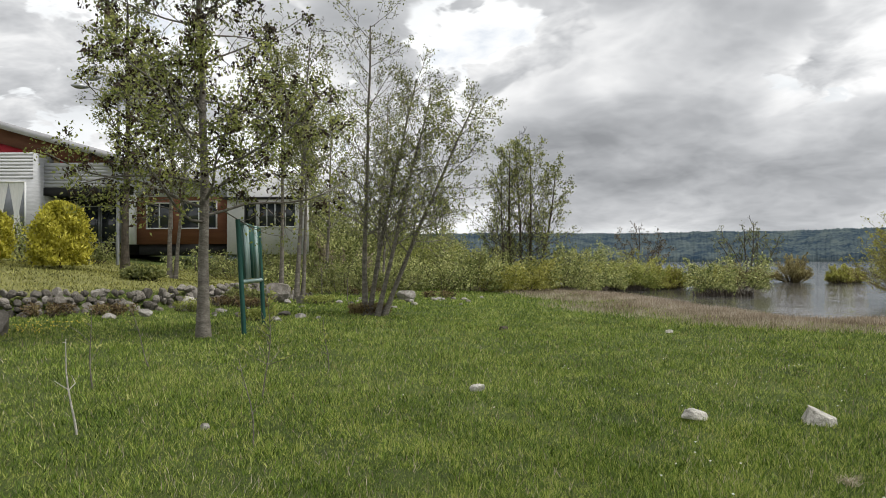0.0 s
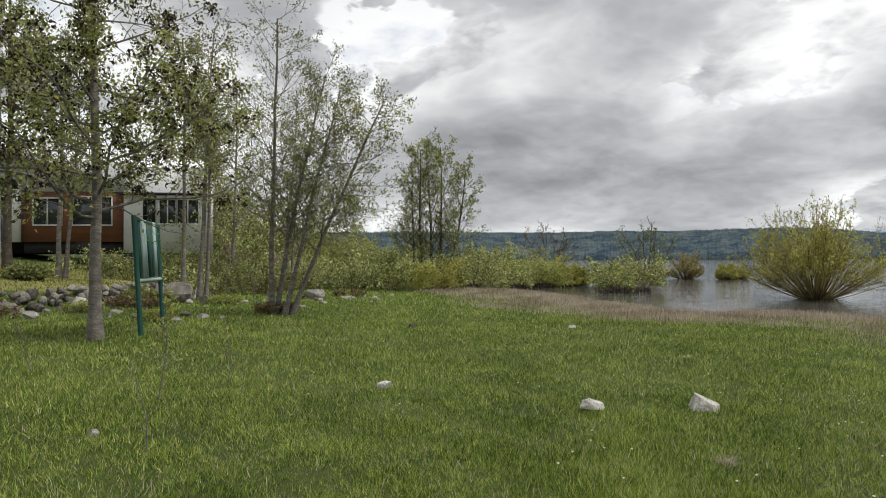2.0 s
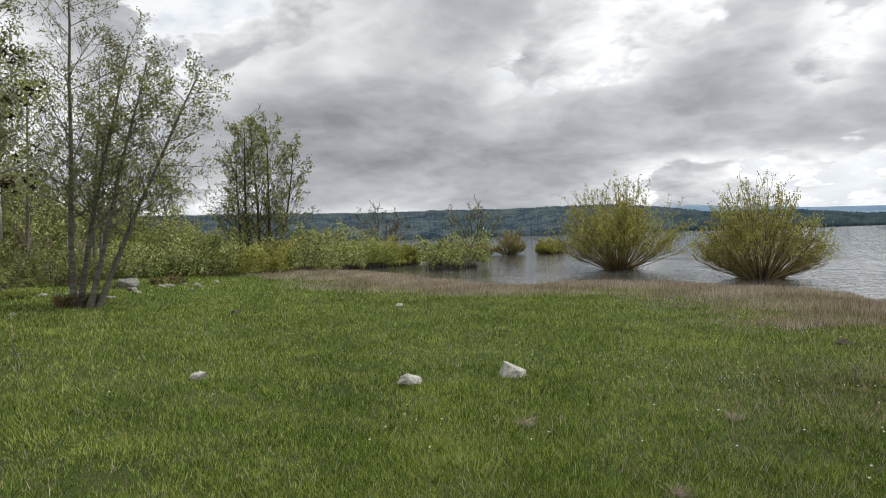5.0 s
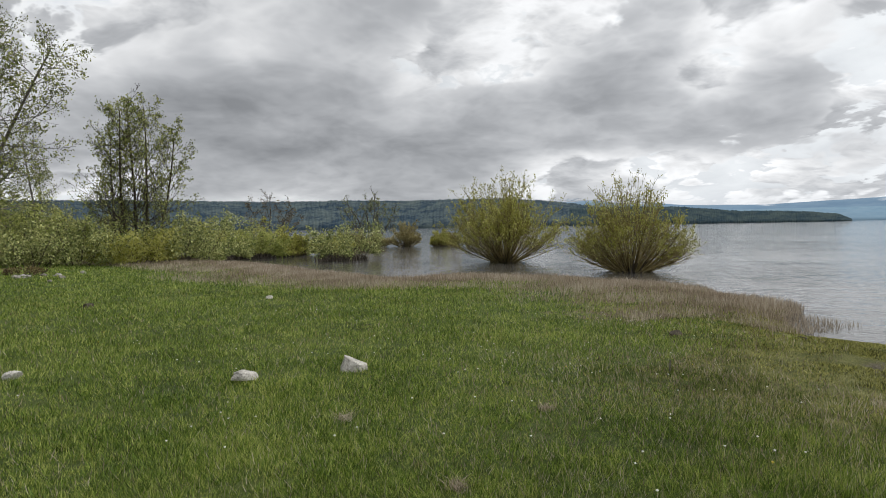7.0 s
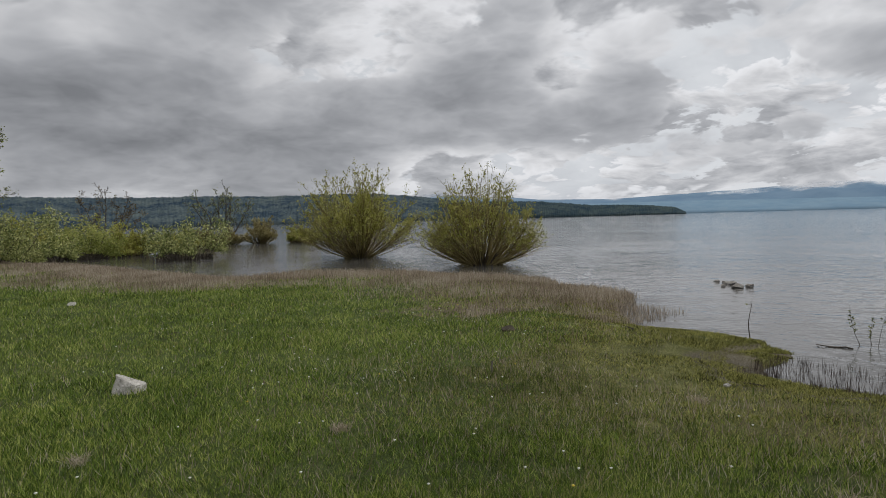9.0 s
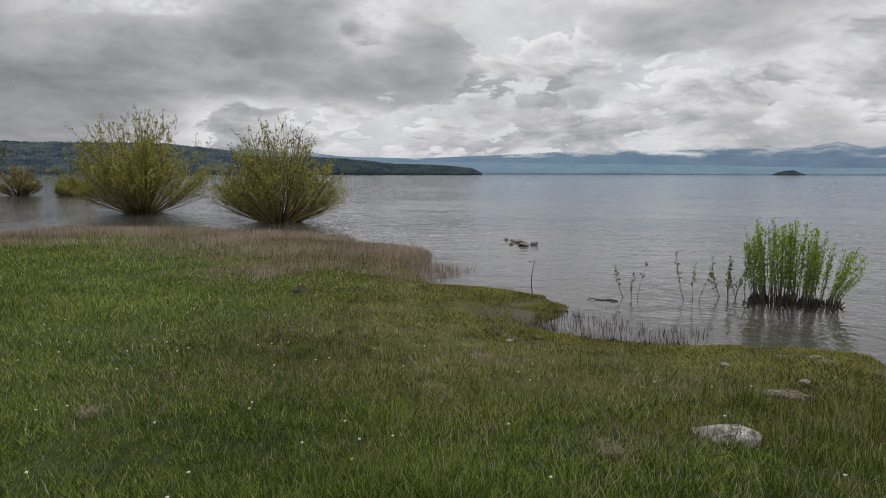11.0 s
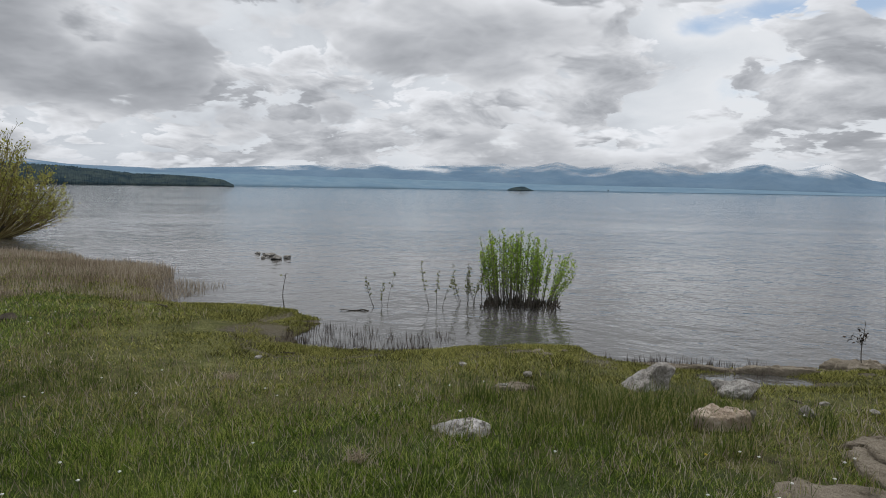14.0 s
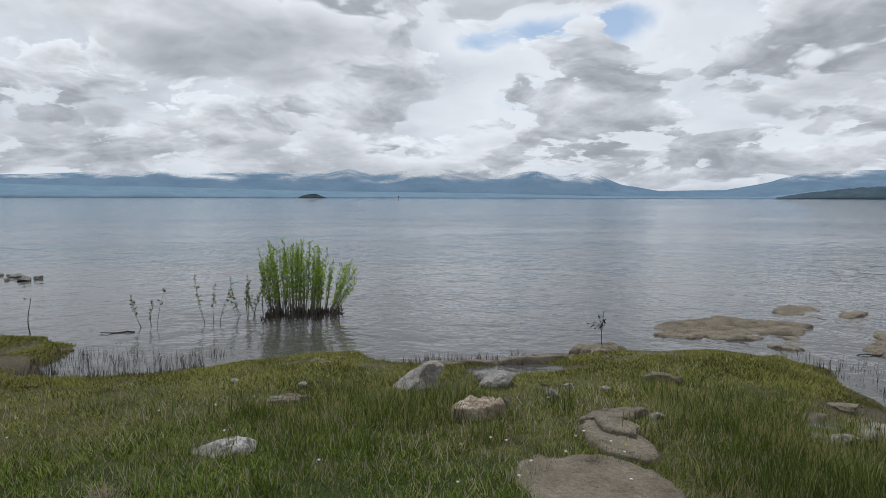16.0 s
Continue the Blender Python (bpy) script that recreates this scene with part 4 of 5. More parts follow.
def leafy_bush(name, label, at, size, seed, count, leaf, material, group="shore bushes", z=None, category="bush", stems=14, bark=DARK_BARK, root_mass=True, upright=0.7):
    """A rounded bush of many small leaves on thin stems, with an uneven outline."""
    rng = np.random.default_rng(seed)
    floor = ground_z(*at) if z is None else z
    root = thing(name, label, category, (at[0], at[1], floor), group=group)
    flooded = size[2] > 1.2 and floor < 0.12
    limbs, tips, wood = [], [], Shape()
    for k in range(stems):
        a = k * 2.4 + rng.normal(0, 0.3)
        f = math.sqrt((k + 0.5) / stems)
        q = np.array((math.cos(a) * f * size[0] * 0.28, math.sin(a) * f * size[1] * 0.28, -0.1))
        d = unit(np.array((math.cos(a) * f * size[0] / size[2] * 0.5, math.sin(a) * f * size[1] / size[2] * 0.5, upright)))
        grow(rng, limbs, tips, q, d, size[2] * rng.uniform(0.75, 1.15), 0.03, 0, THICKET)
    for level, pts, radii in limbs:
        if level < 2:
            wood.tube(pts, np.maximum(radii, 0.008), 3)
    part("stem_mass", wood, bark, root)["kind"] = "stuff"
    crown = Shape()
    places = on_twigs(rng, tips, count, leaf * 1.2)
    low = rng.uniform(0, 1, count) < 0.45
    places[low, 2] *= rng.uniform(0.12, 1.0, low.sum())
    places[:, 2] = np.maximum(places[:, 2], 0.08 + rng.uniform(0, 0.25, count) + (0.22 + 0.2 * np.sin(places[:, 0] * 2.6 + seed) if flooded else 0.0))
    leaves(crown, rng, places, leaf, -0.1, 1.5)
    part("foliage", crown, material, root)["kind"] = "stuff"
    if flooded:
        mat = Shape()
        for k in range(150):
            a, f = rng.uniform(0, 6.283), math.sqrt(rng.uniform(0, 1)) * 0.40
            q = np.array((math.cos(a) * f * size[0], math.sin(a) * f * size[1], -0.1))
            mat.tube([q, q + (rng.normal(0, 0.15), rng.normal(0, 0.15), rng.uniform(0.2, 0.5))], (0.06, 0.02), 4)
        part("root_mat", mat, DARK_BARK, root, "dark tangled roots at the waterline")["kind"] = "stuff"
    return root


# bushes on the drowned shore
for k, (x, y, w, h) in enumerate(((8.9, 42.5, 3.8, 2.6), (11.8, 45.5, 3.2, 2.4), (6.2, 40.5, 3.8, 2.8), (3.6, 38.5, 3.6, 2.6), (1.0, 38.5, 3.4, 2.5), (-1.6, 39.5, 3.6, 2.6), (0.6, 43, 4, 3.0), (4.0, 44, 4, 3.2), (7.5, 46, 4, 3.2),
                                  (10.5, 50, 4, 3.0), (-4.2, 40.5, 3.6, 2.8), (-3.0, 45, 4, 3.4), (-7.0, 42.5, 4, 3.2), (2.0, 52, 5, 4.2), (-2, 53, 5, 4.6), (-7, 51, 5, 5.0), (-12, 47, 5, 4.6), (-11, 40, 3.5, 2.6), (13.5, 52, 3.5, 2.6), (-3.2, 36.2, 2.4, 1.6), (-6.0, 37.0, 2.6, 1.8))):
    leafy_bush("shore_bush", "light green leafy bush at the flooded shore", (x, y), (w * (0.85 + 0.3 * (k * 7 % 5) / 4), w, h * (0.62 + 0.42 * (k * 3 % 7) / 6)), 100 + k, 4600, 0.10, (LEAF_BUSH, LEAF, LEAF_BUSH, LEAF_WILLOW, LEAF_BUSH)[k % 5], z=max(ground_z(x, y), -0.05))
leafy_bush("shore_bush", "round light green bush in the water", (15.4, 38.4), (4.2, 3.4, 2.4), 130, 4200, 0.10, LEAF_BUSH, "bushes in the lake", 0.0)
for k, (x, y, w, h) in enumerate(((30.7, 60.8, 3.4, 3.2), (33.2, 58, 2.4, 1.9), (28, 62, 2.5, 1.8), (25, 60, 3.0, 2.0), (15.5, 47.5, 2.6, 2.0), (18.5, 49.5, 2.8, 2.0), (21.5, 55, 3, 2.0), (14.4, 46.9, 1.5, 1.7), (35.5, 60, 2, 1.7))):
    fan_bush("willow_shrub", "yellowish twiggy shrub in the shallows", (x, y), h, 0.6, 75, 140 + k, 5200, 0.09, LEAF_OCHRE if k in (0, 2, 3, 8) else LEAF_WILLOW, "yellow shrubs in the shallows", thin=0.018)

# terrace plants
def dense_conifer(label, at, wide, tall, seed):
    """A garden conifer: short upright sprays over a rounded cone."""
    rng = np.random.default_rng(seed)
    root = thing("golden_conifer", label, "shrub", (at[0], at[1], ground_z(*at)), group="golden conifers")
    part("trunk", Shape().tube([(0, 0, -0.1), (0, 0, tall * 0.5), (0, 0, tall * 0.9)], (0.06, 0.05, 0.02), 6), DARK_BARK, root)
    count = 9000
    h = rng.uniform(0, 1, count) ** 0.9
    a = rng.uniform(0, 6.283, count)
    r = wide * 0.5 * np.sqrt(np.clip(1 - (np.abs(h - 0.3) / 0.72) ** 2.2, 0, 1)) * (0.82 + 0.16 * np.sin(a * 5 + h * 14) + rng.normal(0, 0.12, count)) * np.where(rng.uniform(0, 1, count) < 0.3, rng.uniform(0.4, 1, count), 1)
    crown = Shape()
    leaves(crown, rng, np.stack((r * np.cos(a), r * np.sin(a), 0.1 + h * tall * 0.97), 1), 0.085, -1.3, 1.8)
    part("foliage", crown, LEAF_GOLD, root)["kind"] = "stuff"


dense_conifer("golden yellow rounded garden conifer on the lawn", (-14.25, 23.6), 1.95, 2.3, 160)
dense_conifer("golden yellow rounded garden conifer on the lawn", (-17.2, 23.8), 1.8, 1.9, 161)
for k, (x, y, w, h) in enumerate(((-18.3, 28.5, 1.8, 2.1), (-11.0, 33, 3, 1.5), (-8.5, 32, 3, 1.7), (-13.5, 34.5, 3.5, 1.2), (-5.5, 31.5, 3, 1.5), (-3.5, 33.5, 2.6, 1.3), (-1.0, 37, 3, 1.6), (-10.8, 22.5, 1.0, 0.45), (-7.2, 22.8, 0.9, 0.6), (-8.0, 30, 2.4, 1.2), (-1.5, 42, 3.4, 2.2), (-18.5, 33, 3, 1.4))):
    leafy_bush("garden_shrub", "dark green leafy shrub on the bank", (x, y), (w, w, h), 170 + k, 2000, 0.09, LEAF_DARK if k % 3 else LEAF_BUSH, "shrubs on the bank", category="shrub")

for k, (x, y, w, h) in enumerate(((-12.2, 16.2, 1.3, 0.5), (-10.8, 17.2, 1.2, 0.45), (-9.6, 18.2, 1.0, 0.4), (-8.0, 19.8, 1.0, 0.45), (-7.6, 22.0, 1.2, 0.5), (-6.6, 21.4, 0.9, 0.4), (-5.0, 23.8, 1.0, 0.45), (-2.3, 19.6, 0.6, 0.16), (-2.9, 19.3, 0.5, 0.16), (-2.9, 27.6, 1.0, 0.4), (-0.8, 30.0, 1.4, 0.5), (-4.4, 30.5, 1.8, 0.6), (-5.2, 17.0, 0.7, 0.3))):
    leafy_bush("weed_clump", "low rusty weeds and seedlings among the stones", (x, y), (w, w * 0.7, h), 400 + k, 900, 0.045, LEAF_RUST if k % 3 else LEAF, "weeds along the wall", category="weeds", stems=9)
for k, (x, y, h) in enumerate(((-7.2, 39.0, 3.0), (-5.6, 40.2, 2.8), (-8.4, 41, 3.2), (-0.4, 44.5, 3.4))):
    fan_bush("reed_stand", "tall dry brown reeds behind the bushes", (x, y), h, 0.35, 40, 430 + k, 1400, 0.09, DRY, "dry reeds", DRY, 0.014).location.z = ground_z(x, y)

for k, (x, y, w, h) in enumerate(((-13.5, 46, 5, 6.0), (-10.5, 49, 5, 7.0), (-8.0, 46.5, 4.5, 5.4), (-6.0, 50, 5, 6.6), (-3.2, 49, 4, 5.0), (-14, 54, 6, 8.0), (-8.5, 56, 6, 7.6), (-1.0, 55, 5, 5.0), (-18, 50, 6, 7.0), (-4.8, 45, 3.4, 3.8), (-9.6, 42.5, 3.4, 3.4))):
    leafy_bush("wood_edge_shrub", "tall green shrub at the edge of the wood", (x, y), (w, w, h * 0.8), 460 + k, 5500, 0.13, LEAF_DARK if k % 2 else LEAF_BUSH, "wood edge", stems=18)


# ---- building on the terrace ----
SIDING = surface("grey_lap_siding", ((0.0, (0.36, 0.37, 0.39)), (1.0, (0.52, 0.53, 0.55))), 1.5, 5, rough=0.7, stretch=(1, 1, 6))
WHITE_WALL = surface("white_render", ((0.0, (0.50, 0.51, 0.52)), (1.0, (0.70, 0.70, 0.70))), 1.2, 6, fine=9, rough=0.85)
BROWN_WOOD = surface("brown_boards", ((0.0, (0.105, 0.042, 0.022)), (1.0, (0.21, 0.090, 0.048))), 1.0, 6, fine=12, rough=0.7, stretch=(0.4, 1, 6))
RED_PAINT = surface("red_panels", ((0.0, (0.40, 0.030, 0.045)), (1.0, (0.55, 0.055, 0.07))), 1, 4, rough=0.6)
CREAM_PAINT = surface("cream_panels", ((0.0, (0.55, 0.42, 0.20)), (1.0, (0.68, 0.54, 0.28))), 1, 4, rough=0.6)
ROOFING = surface("grey_roofing", ((0.0, (0.30, 0.30, 0.32)), (1.0, (0.45, 0.45, 0.47))), 1, 5, rough=0.6)
DARK_TRIM = surface("dark_trim", ((0.0, (0.012, 0.012, 0.013)), (1.0, (0.03, 0.03, 0.03))), 4, 3, rough=0.6)
GLASS = surface("dark_glass", ((0.0, (0.018, 0.022, 0.025)), (1.0, (0.03, 0.036, 0.04))), 0.6, 2, rough=0.05, spec=0.6)
CURTAIN = surface("white_curtain", ((0.0, (0.62, 0.62, 0.64)), (1.0, (0.78, 0.78, 0.78))), 9, 3, rough=0.9, stretch=(3, 1, 0.3))
SHEER = surface("net_curtain", ((0.0, (0.09, 0.10, 0.115)), (1.0, (0.17, 0.18, 0.20))), 2, 3, rough=0.3, spec=0.5)
GREEN_PAINT = surface("green_paint", ((0.0, (0.008, 0.045, 0.036)), (1.0, (0.020, 0.085, 0.066))), 3, 5, fine=30, rough=0.55)
PALE_GREEN = surface("pale_green_paint", ((0.0, (0.20, 0.29, 0.28)), (1.0, (0.33, 0.42, 0.41))), 3, 5, fine=30, rough=0.6)
METAL = surface("grey_metal", ((0.0, (0.20, 0.21, 0.22)), (1.0, (0.34, 0.35, 0.36))), 4, 4, rough=0.45, metal=0.6)

FACE, FLOOR = 38.0, 3.05


def block(lo, hi):
    return Shape().box(lo, hi)


def window(parent, x0, x1, z0, z1, y, bars=1, curtain=False, frame_material=None):
    """A window with frame, glass, mullions and maybe a curtain, set into the wall face at y."""
    w = part("window", block((x0, y - 0.03, z0), (x1, y + 0.05, z1)), GLASS, parent, "dark reflecting window pane")
    frame_shape, t = Shape(), 0.07
    for a, b, c, d in ((x0 - t, x1 + t, z0 - t, z0), (x0 - t, x1 + t, z1, z1 + t), (x0 - t, x0, z0, z1), (x1, x1 + t, z0, z1)):
        frame_shape.box((a, y - 0.09, c), (b, y + 0.02, d))
    for k in range(bars):
        m = x0 + (x1 - x0) * (k + 1) / (bars + 1)
        frame_shape.box((m - 0.03, y - 0.08, z0), (m + 0.03, y - 0.032, z1))
    part("window_frame", frame_shape, frame_material or WHITE_WALL, w)
    if curtain:
        part("sheer", block((x0 + 0.02, y - 0.034, z0 + 0.02), (x1 - 0.02, y - 0.031, z1 - 0.02)), SHEER, w, "grey net curtain")
        cloth = Shape()
        for side in (0, 1):
            a, b = (x0, x0 + (x1 - x0) * 0.5) if side == 0 else (x0 + (x1 - x0) * 0.5, x1)
            cloth.add([(a, y - 0.036, z1), (b, y - 0.036, z1), ((a + b) / 2 + 0.15, y - 0.036, (z0 + z1) / 2 - 0.2), ((a + b) / 2 - 0.15, y - 0.036, (z0 + z1) / 2 - 0.2)], [(0, 1, 2, 3)])
            cloth.add([((a + b) / 2 - 0.15, y - 0.036, (z0 + z1) / 2 - 0.2), ((a + b) / 2 + 0.15, y - 0.036, (z0 + z1) / 2 - 0.2), ((a + b) / 2 + 0.35, y - 0.036, z0), ((a + b) / 2 - 0.35, y - 0.036, z0)], [(0, 1, 2, 3)])
        part("curtain", cloth, CURTAIN, w, "white tied curtain")
    return w


def build_house():
    house = thing("lakeside_building", "long lakeside building with grey, brown and red walls", "building", (0, 0, 0))
    y, z0 = FACE, FLOOR
    # white wing
    wing = part("white_wall", block((-13.2, y, z0 - 0.6), (-8.8, y + 1.6, z0 + 4.1)), WHITE_WALL, house, "white rendered end block")
    part("eave", block((-13.35, y - 0.35, z0 + 2.55), (-8.75, y + 0.0, z0 + 2.68)), DARK_TRIM, wing)
    window(house, -12.1, -11.6, z0 + 1.0, z0 + 2.3, y, 0, frame_material=DARK_TRIM)
    window(house, -11.3, -10.45, z0 + 1.0, z0 + 2.3, y, 1)
    window(house, -10.35, -9.25, z0 + 1.0, z0 + 2.3, y, 1)
    # brown wing
    part("brown_wall", block((-18.6, y + 0.2, z0 + 0.0), (-13.2, y + 7, z0 + 2.75)), BROWN_WOOD, house, "red-brown board wall")
    part("plinth", block((-18.5, y + 0.4, z0 - 0.6), (-13.2, y + 6.8, z0)), DARK_TRIM, house)
    part("upper_wall", block((-18.6, y + 0.15, z0 + 2.75), (-13.2, y + 7, z0 + 4.4)), SIDING, house)
    window(house, -17.9, -16.5, z0 + 0.95, z0 + 2.35, y + 0.2, 1)
    window(house, -15.9, -13.9, z0 + 0.95, z0 + 2.45, y + 0.2, 1, frame_material=WHITE_WALL)
    part("corner_column", block((-19.0, y - 0.05, z0), (-18.55, y + 0.4, z0 + 3.2)), WHITE_WALL, house)
    # porch, dark and glazed
    part("porch_wall", block((-24.0, y + 1.6, z0 - 0.6), (-19.0, y + 7, z0 + 3.3)), DARK_TRIM, house)
    for k in range(4):
        a = -23.8 + k * 1.2
        window(house, a + 0.08, a + 1.08, z0 + 0.2, z0 + 2.3, y + 1.6, 0, frame_material=METAL)
    part("porch_beam", block((-24.1, y - 0.05, z0 + 2.85), (-18.6, y + 1.6, z0 + 3.3)), DARK_TRIM, house)
    # grey band of boards over the porch, board by board
    band = part("siding_band", block((-24.1, y, z0 + 3.3), (-18.6, y + 1.6, z0 + 4.75)), SIDING, house, "grey horizontal lap siding")
    for k in range(7):
        part("board", Shape().box((-24.1, y - 0.025, z0 + 3.32 + k * 0.2), (-18.6, y - 0.002, z0 + 3.5 + k * 0.2)), SIDING, band)
    # projecting grey bay with curtained window
    bay = part("bay_wall", block((-31, y - 1.0, z0 - 0.6), (-23.9, y + 6, z0 + 5.2)), SIDING, house, "grey boarded bay")
    for k in range(8):
        part("board", Shape().box((-31, y - 1.025, z0 + 3.7 + k * 0.19), (-23.9, y - 1.002, z0 + 3.87 + k * 0.19)), SIDING, bay)
    window(house, -26.2, -24.35, z0 + 0.5, z0 + 3.5, y - 1.0, 0, True)
    window(house, -28.6, -26.6, z0 + 0.5, z0 + 3.5, y - 1.0, 0, True)
    # sloping roof over a brown gable, with red and cream panels below it
    xa, xb, slope = -34.0, -14.0, -0.287
    za, zb = z0 + 9.35, z0 + 9.35 + slope * 20.0

    def under_roof(x, down):
        return za + slope * (x - xa) - down

    gable, roof = Shape(), Shape()

    def wall_piece(shape, x0, x1, low0, low1, top0, top1, front):
        v = [(x0, front, low0), (x1, front, low1), (x1, front, top1), (x0, front, top0), (x0, y + 6, low0), (x1, y + 6, low1), (x1, y + 6, top1), (x0, y + 6, top0)]
        shape.add(v, [(0, 1, 2, 3), (4, 7, 6, 5), (0, 4, 5, 1), (2, 6, 7, 3)])

    for name, x0, x1, material in (("red_panel", -31.0, -24.1, RED_PAINT), ("cream_panel", -24.05, -23.55, CREAM_PAINT), ("red_panel", -23.5, -21.6, RED_PAINT)):
        shape = Shape()
        wall_piece(shape, x0, x1, z0 + 4.72, z0 + 4.72, under_roof(x0, 1.3), max(under_roof(x1, 1.3), z0 + 4.74), y + 0.9)
        part(name, shape, material, house, "painted wall panel")
    wall_piece(gable, xa, -21.3, under_roof(xa, 1.3), under_roof(-21.3, 1.3), under_roof(xa, 0.4), under_roof(-21.3, 0.4), y + 0.7)
    wall_piece(gable, -21.3, -15.2, z0 + 4.0, z0 + 3.3, under_roof(-21.3, 0.4), under_roof(-15.2, 0.4), y + 0.7)
    part("gable", gable, BROWN_WOOD, house, "brown boarded gable")
    v = []
    for yy in (y - 0.6, y + 8):
        v += [(xa, yy, za), (xb, yy, zb), (xb, yy, zb - 0.42), (xa, yy, za - 0.42)]
    roof.add(v, [(0, 1, 5, 4), (3, 7, 6, 2), (0, 3, 2, 1), (4, 5, 6, 7), (1, 2, 6, 5), (0, 4, 7, 3)])
    part("roof", roof, ROOFING, house, "sloping grey roof with pale fascia")


build_house()


def street_lamp():
    x, y = -17.0, 33.0
    z = ground_z(x, y)
    lamp = thing("street_lamp", "tall grey street lamp with three curved arms", "street lamp", (x, y, z - 0.1))
    tall = 11.6 - z
    pole = Shape().tube([(0, 0, 0), (0, 0, tall * 0.5), (0, 0, tall - 1.3)], (0.09, 0.075, 0.06), 10)
    part("pole", pole, METAL, lamp, smooth=True)
    for dx, dy, up in ((-1.0, 0.1, 1.2), (1.15, 0.1, 1.05), (-1.05, -0.9, 0.55)):
        pts = [(dx * f, dy * f, tall - 1.5 + up * 1.15 * math.sin(f * 1.7)) for f in np.linspace(0, 1, 7)]
        arm = part("arm", Shape().tube(pts, [0.035] * 7, 6), METAL, lamp, smooth=True)
        end = np.array(pts[-1])
        run = np.array((dx, dy, 0)) / math.hypot(dx, dy)
        head = [end + run * f * 0.75 + (0, 0, -0.03 * f) for f in np.linspace(-0.1, 1, 7)]
        part("lamp_head", Shape().tube(head, (0.03, 0.09, 0.13, 0.15, 0.14, 0.11, 0.03), 8), METAL, arm, "dark lamp head", smooth=True)


street_lamp()


# ---- rough stone wall under the terrace ----
def stone_wall():
    rng = np.random.default_rng(9)
    wall = thing("retaining_wall", "rough dry wall of rounded grey cobbles", "wall", (-10, 18.5, 0.6))
    kinds = [stone_mesh("stone", 300 + k, (1, 1, 0.8), 0.2, 3, 2, COBBLE) for k in range(7)]
    line = WALL_LINE[1:7]
    lengths = np.linalg.norm(np.diff(line, axis=0), axis=1)
    total, made = lengths.sum(), 0
    for row in range(4):
        along = 0.0
        while along < total - 0.2:
            s = rng.uniform(0.19, 0.36)
            k = int(np.searchsorted(np.cumsum(lengths), along))
            f = (along - (np.cumsum(lengths)[k] - lengths[k])) / lengths[k]
            p = line[k] + (line[k + 1] - line[k]) * f
            run = unit(line[k + 1] - line[k])
            p = p + np.array((-run[1], run[0])) * (0.05 + row * 0.10 + rng.normal(0, 0.05)) + run * rng.normal(0, 0.05)
            fade = 1 - step(0.72, 1.0, along / total)
            if rng.uniform() < 0.25 + 0.75 * fade:
                z = ground_z(p[0] + run[1] * 0.5, p[1] - run[0] * 0.5) + 0.07 + row * 0.17 * fade + rng.normal(0, 0.04)
                ob = new("stone", kinds[rng.integers(0, 7)])
                ob.parent = wall
                ob.matrix_world = pose(p[0], p[1], z, rng.uniform(0, 360), rng.uniform(0, 360), rng.uniform(0, 360)) @ Matrix.Scale(s, 4)
                made += 1
            along += s * rng.uniform(0.75, 1.0)


stone_wall()
lay_stone("boulder", "large pale boulder at the wall foot", (-8.3, 20.3), (0.65, 0.5, 0.55), 210, STONE, sink=0.15, group="boulders by the wall")
lay_stone("boulder", "flat pale boulder at the wall foot", (-8.7, 18.2), (0.5, 0.4, 0.28), 211, GREY_ROCK, sink=0.2, group="boulders by the wall")
lay_stone("boulder", "small pale boulder at the wall foot", (-9.2, 17.4), (0.36, 0.28, 0.2), 212, GREY_ROCK, sink=0.2, group="boulders by the wall")
lay_stone("boulder", "large grey-brown boulder behind the sign", (-6.7, 24.6), (1.1, 0.9, 0.95), 213, COBBLE, sink=0.2, group="boulders by the wall")
lay_stone("boulder", "large grey boulder behind the sign", (-7.5, 25.2), (0.9, 0.8, 0.7), 214, COBBLE, sink=0.2, group="boulders by the wall")
lay_stone("boulder", "grey boulder beside the slender tree", (-5.6, 24.2), (0.6, 0.5, 0.45), 215, COBBLE, sink=0.2, group="boulders by the wall")
lay_stone("boulder", "pale boulder beyond the birch", (-2.1, 27.5), (0.8, 0.65, 0.55), 216, GREY_ROCK, sink=0.15, group="boulders by the wall")
lay_stone("boulder", "dark rough boulder beside yellow flowers", (-9.1, 12.9), (0.6, 0.5, 0.6), 217, COBBLE, sink=0.1, group="boulders by the wall")
rng = np.random.default_rng(77)
for k in range(46):
    f = rng.uniform(0, 1)
    x, y = -8.0 + 8.5 * f + rng.normal(0, 0.9), 20.5 + 8.5 * f + rng.normal(0, 1.8)
    if k < 10:
        x, y = -4.6 + rng.normal(0, 0.9), 17.5 + rng.normal(0, 1.2)
    s = rng.uniform(0.12, 0.36)
    lay_stone("loose_stone", "pale rounded stone lying in the grass", (x, y), (s, s * 0.8, s * 0.55), 230 + k, GREY_ROCK if k % 3 else COBBLE, turn=50 * k, group="loose stones on the bank", facets=2)


